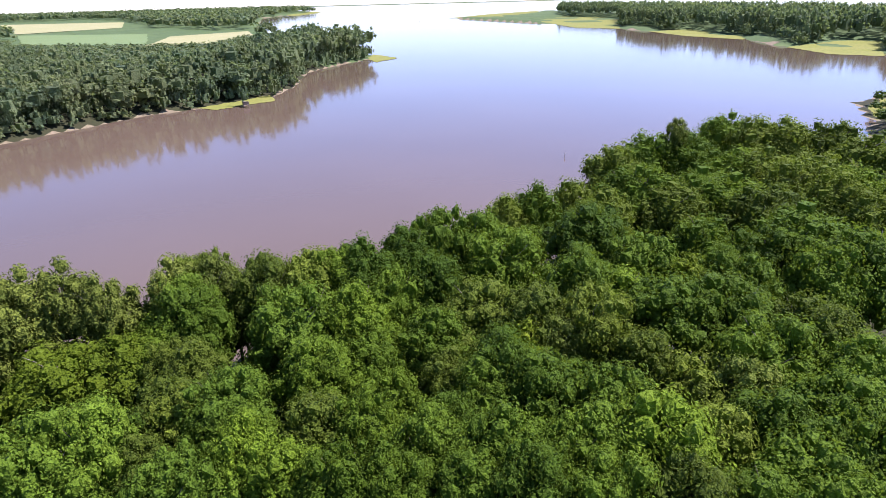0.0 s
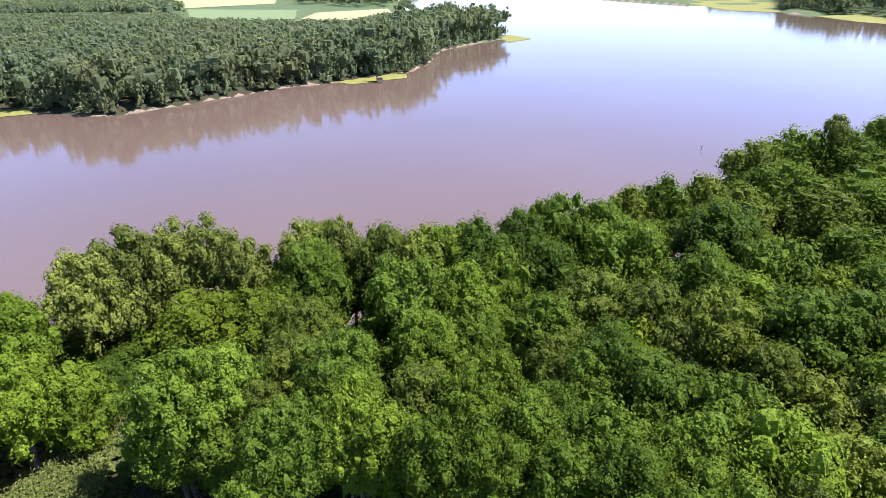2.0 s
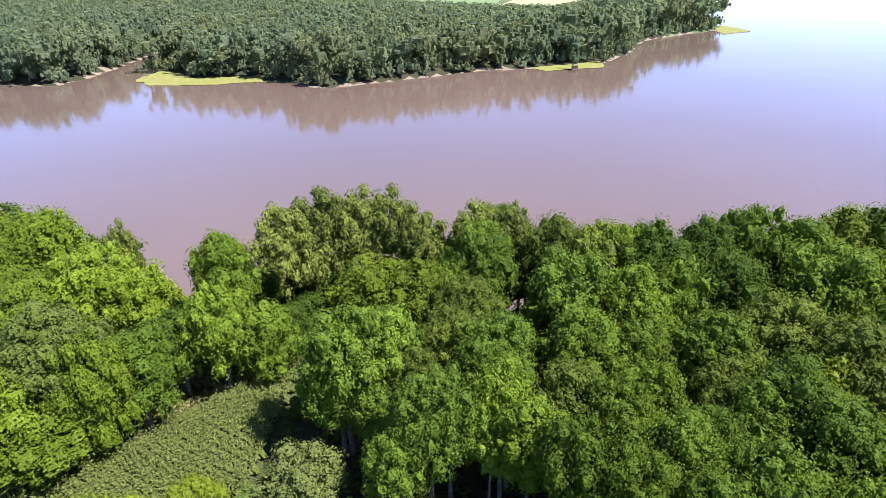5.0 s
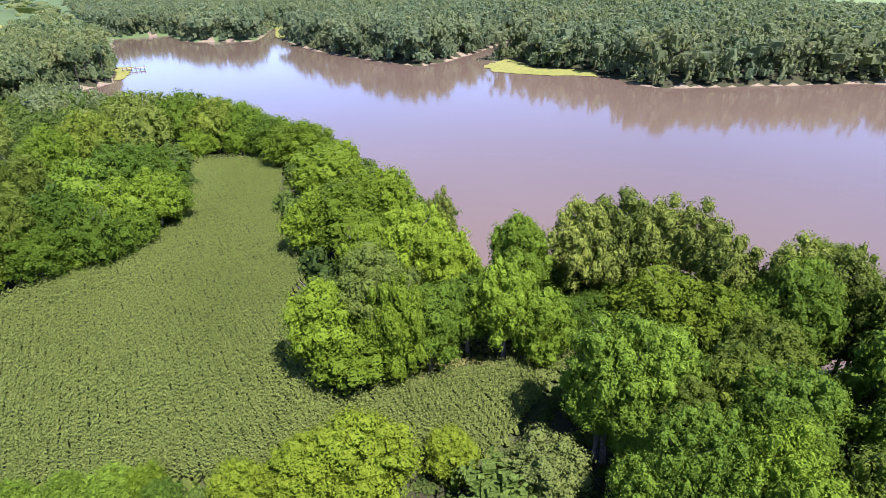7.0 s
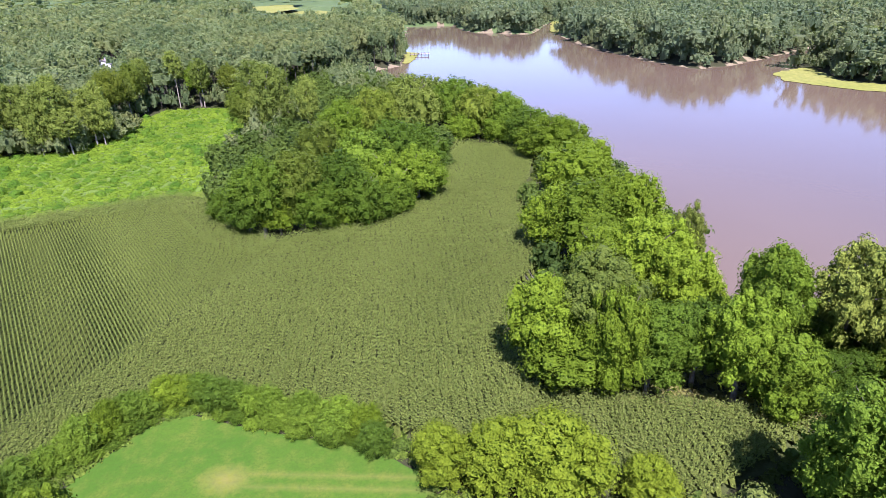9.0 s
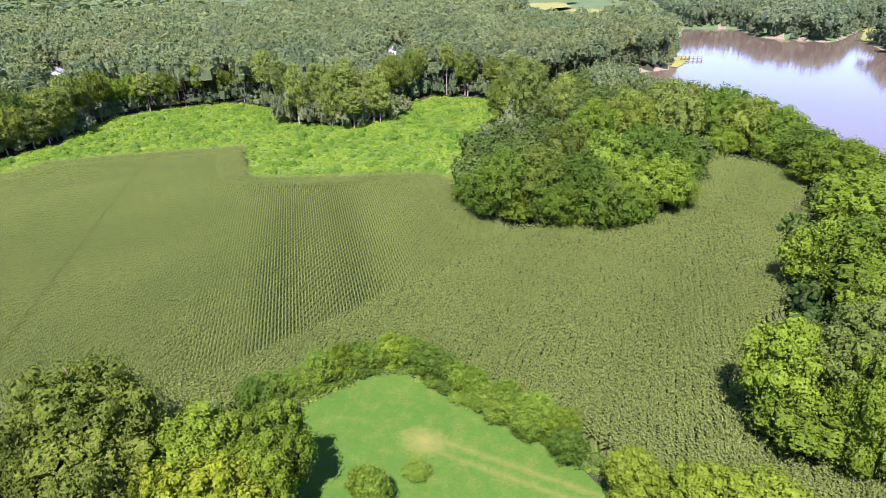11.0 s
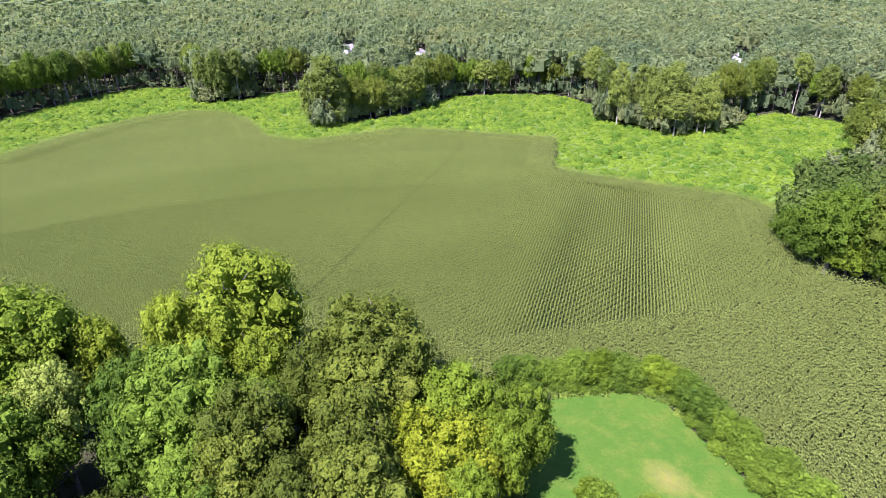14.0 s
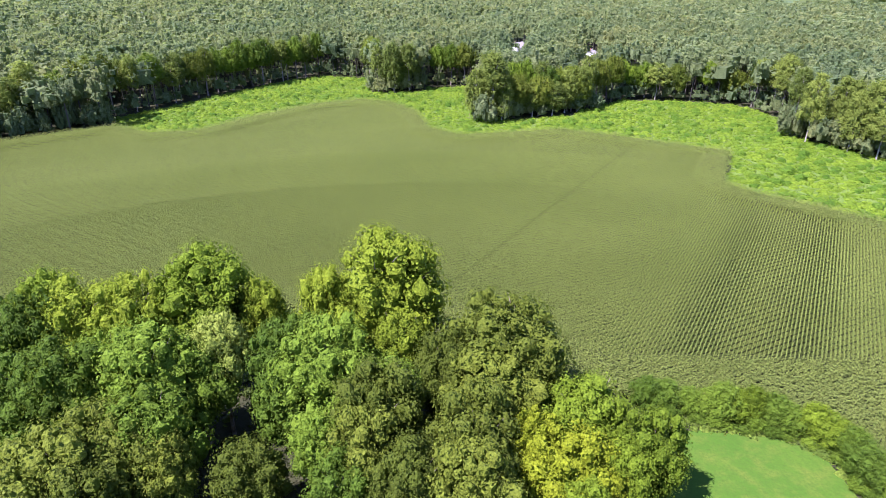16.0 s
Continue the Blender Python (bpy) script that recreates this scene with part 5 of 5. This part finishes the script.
PLANK = plain("weathered_plank", (0.33, 0.29, 0.24), 0.85)
POST = plain("dark_post", (0.10, 0.075, 0.055), 0.9)
WHITE_WALL = plain("white_siding", (0.78, 0.77, 0.74), 0.6)
ROOF = plain("grey_shingle", (0.22, 0.20, 0.19), 0.85)
PANE = plain("window_glass", (0.03, 0.035, 0.04), 0.08)
BRICK = plain("chimney_brick", (0.32, 0.16, 0.11), 0.9)
WHITE_PAINT = plain("white_paint", (0.80, 0.80, 0.80), 0.4)


def cottage(x, y, turn, wide, deep, wall_high):
    home = tagged(new("house"), "small white house with a grey gable roof in the woods", "house", "houses in the woods")
    home.location, home.rotation_euler = (x, y, 3.0), (0, 0, radians(turn))
    part("wall", box(wide, deep, wall_high, (0, 0, wall_high / 2)), WHITE_WALL, home)
    rise, over = deep * 0.32, 0.4
    bm = bmesh.new()
    ends = []
    for sx in (-1, 1):
        ends.append([bm.verts.new((sx * (wide / 2 + over), yy, zz)) for yy, zz in ((-deep / 2 - over, wall_high - 0.1), (0, wall_high + rise), (deep / 2 + over, wall_high - 0.1), (0, wall_high + rise - 0.25))])
    for i in range(4):
        bm.faces.new((ends[0][i], ends[0][(i + 1) % 4], ends[1][(i + 1) % 4], ends[1][i]))
    for e in ends:
        bm.faces.new(e)
    bmesh.ops.recalc_face_normals(bm, faces=bm.faces[:])
    part("roof", bm, ROOF, home)
    for sx in (-1, 1):
        bm = bmesh.new()
        g = [bm.verts.new((sx * (wide / 2 - 0.06), yy, zz)) for yy, zz in ((-deep / 2 + 0.1, wall_high - 0.05), (deep / 2 - 0.1, wall_high - 0.05), (0, wall_high + rise - 0.3))]
        bm.faces.new(g)
        bmesh.ops.extrude_face_region(bm, geom=bm.faces[:])
        part("gable", bm, WHITE_WALL, home)
    part("chimney", box(0.7, 0.7, 1.8, (wide * 0.25, 0.3, wall_high + rise * 0.8)), BRICK, home)
    for sy in (-1, 1):
        for wx in (-0.3, 0.3):
            w = part("window", box(1.1, 0.08, 1.3, (wx * wide, sy * (deep / 2 + 0.02), wall_high * 0.55)), WHITE_PAINT, home)
            part("pane", box(0.9, 0.06, 1.1, (wx * wide, sy * (deep / 2 + 0.06), wall_high * 0.55), 0), PANE, w)
    part("door", box(0.95, 0.08, 2.0, (0, deep / 2 + 0.02, 1.0)), POST, home)
    return home


cottage(-174, -281, 25, 10.0, 7.5, 4.6)
cottage(-194, -245, 40, 7.5, 6.5, 4.2)
cottage(-295, -132, 10, 7.5, 6.5, 4.2)


def dock():
    pier = tagged(new("dock"), "weathered wooden dock standing in the brown water", "dock")
    pier.location, pier.rotation_euler = (-339.5, 9.5, 0), (0, 0, radians(99))
    for i in range(22):
        part("plank", box(0.36, 1.4, 0.06, (0.2 + i * 0.4, 0, 1.05), 0.01), PLANK, pier)
    for i in range(5):
        part("plank", box(0.36, 3.2, 0.06, (9.0 + i * 0.4, 0, 1.05), 0.01), PLANK, pier)
    for i in range(6):
        for s in (-0.65, 0.65):
            bm = bmesh.new()
            bmesh.ops.create_cone(bm, cap_ends=True, segments=8, radius1=0.11, radius2=0.10, depth=3.4, matrix=Matrix.Translation((0.4 + i * 2.0, s, 0.3)))
            part("post", bm, POST, pier)
    for s in (-0.6, 0.6):
        part("beam", box(10.6, 0.12, 0.2, (5.4, s, 0.92), 0.01), POST, pier)


dock()


def blind(x, y):
    hut = tagged(new("duck_blind"), "small dark wooden hide on posts near the bank", "hide")
    hut.location, hut.rotation_euler = (x, y, 0), (0, 0, radians(25))
    part("floor", box(2.4, 1.6, 0.1, (0, 0, 1.0)), PLANK, hut)
    for sx in (-1.1, 1.1):
        for sy in (-0.7, 0.7):
            bm = bmesh.new()
            bmesh.ops.create_cone(bm, cap_ends=True, segments=8, radius1=0.09, radius2=0.08, depth=2.6, matrix=Matrix.Translation((sx, sy, 0.2)))
            part("post", bm, POST, hut)
    for sy in (-0.75, 0.75):
        part("wall", box(2.4, 0.08, 1.2, (0, sy, 1.65)), POST, hut)
    for sx in (-1.16, 1.16):
        part("wall", box(0.08, 1.42, 1.2, (sx, 0, 1.65)), POST, hut)
    part("roof", box(1.5, 1.8, 0.08, (-0.5, 0, 2.32)), POST, hut)


blind(-84.2, 258.6)


def marker(x, y):
    pole = tagged(new("channel_marker"), "thin pole marker leaning in the open water", "marker")
    pole.location, pole.rotation_euler = (x, y, 0), (radians(5), radians(6), 0)
    bm = bmesh.new()
    bmesh.ops.create_cone(bm, cap_ends=True, segments=10, radius1=0.07, radius2=0.05, depth=2.4, matrix=Matrix.Translation((0, 0, 0.0)))
    part("pole", bm, POST, pole)
    part("board", box(0.35, 0.05, 0.4, (0, 0.08, 1.0)), WHITE_PAINT, pole, "small white board")


marker(33.5, 161.3)


def motor_boat(x, y, turn):
    boat = tagged(new("motor_boat"), "small white motor boat far out on the water", "boat")
    boat.location, boat.rotation_euler = (x, y, 0.1), (0, 0, radians(turn))
    bm = bmesh.new()
    rings = []
    for u, half, low in ((-2.6, 0.95, -0.2), (-1.0, 1.0, -0.25), (0.8, 0.9, -0.22), (2.0, 0.5, -0.05), (2.8, 0.05, 0.25)):
        rings.append([bm.verts.new(p) for p in ((u, -half, 0.6), (u, -half * 0.6, low), (u, half * 0.6, low), (u, half, 0.6))])
    for a, b in zip(rings, rings[1:]):
        for i in range(4):
            bm.faces.new((a[i], a[(i + 1) % 4], b[(i + 1) % 4], b[i]))
    bm.faces.new(rings[0])
    bmesh.ops.recalc_face_normals(bm, faces=bm.faces[:])
    part("hull", bm, WHITE_PAINT, boat)
    part("console", box(0.7, 0.8, 0.9, (-0.3, 0, 1.0), 0.06), WHITE_PAINT, boat)
    part("outboard_motor", box(0.4, 0.35, 0.9, (-2.8, 0, 0.6), 0.06), POST, boat)


motor_boat(-38.5, 1153.0, 246)

FOAM = plain("white_foam", (0.80, 0.80, 0.82), 0.7)
sheet("boat_wake", ((-39, 1160), (-35, 1158), (16, 1268), (8, 1275)), 0.08, FOAM, "white foam streak behind the small boat", "wake", 6, 0.6, 61)


def dead_tree(x, y, high, label):
    tree = tagged(new("dead_tree"), label, "tree")
    base = float(ground_height(np.array([x]), np.array([y]))[0]) - 0.1
    tree.location = (x, y, base)
    rng, bm = random.Random(int(x * 7 + y)), bmesh.new()

    def grow(a, way, size, thick, level):
        b = a + way * size
        limb(bm, a, b, thick, thick * 0.6, 6 if level == 0 else 4)
        if level < 4:
            for _ in range(4 if level else 6):
                turn_way = (way + Vector((rng.uniform(-0.8, 0.8), rng.uniform(-0.8, 0.8), rng.uniform(0.0, 0.5)))).normalized()
                grow(a.lerp(b, rng.uniform(0.5, 1.0)), turn_way, size * rng.uniform(0.4, 0.6), thick * 0.5, level + 1)
    grow(Vector((0, 0, 0)), Vector((0.03, 0.02, 1)), high * 0.55, 0.22, 0)
    part("trunk", bm, PALE_BARK, tree)


dead_tree(19.4, 43.3, 12.0, "bare grey dead tree among green crowns")
dead_tree(-114.4, -163.6, 11.5, "bare pale dead tree at the clearing edge")
dead_tree(31.1, 55.5, 11.0, "bare grey dead tree among green crowns")
sheet("farm_track", ((-4.8, -55.4), (-0.6, -54.0), (4.6, -48.8), (14.5, -43.9), (14.9, -45.7), (5.5, -50.6), (-0.2, -55.8), (-4.5, -57.1)), 3.1, DRY, "pale gravel track under the trees", "track", 1.0, 0.15, 41)
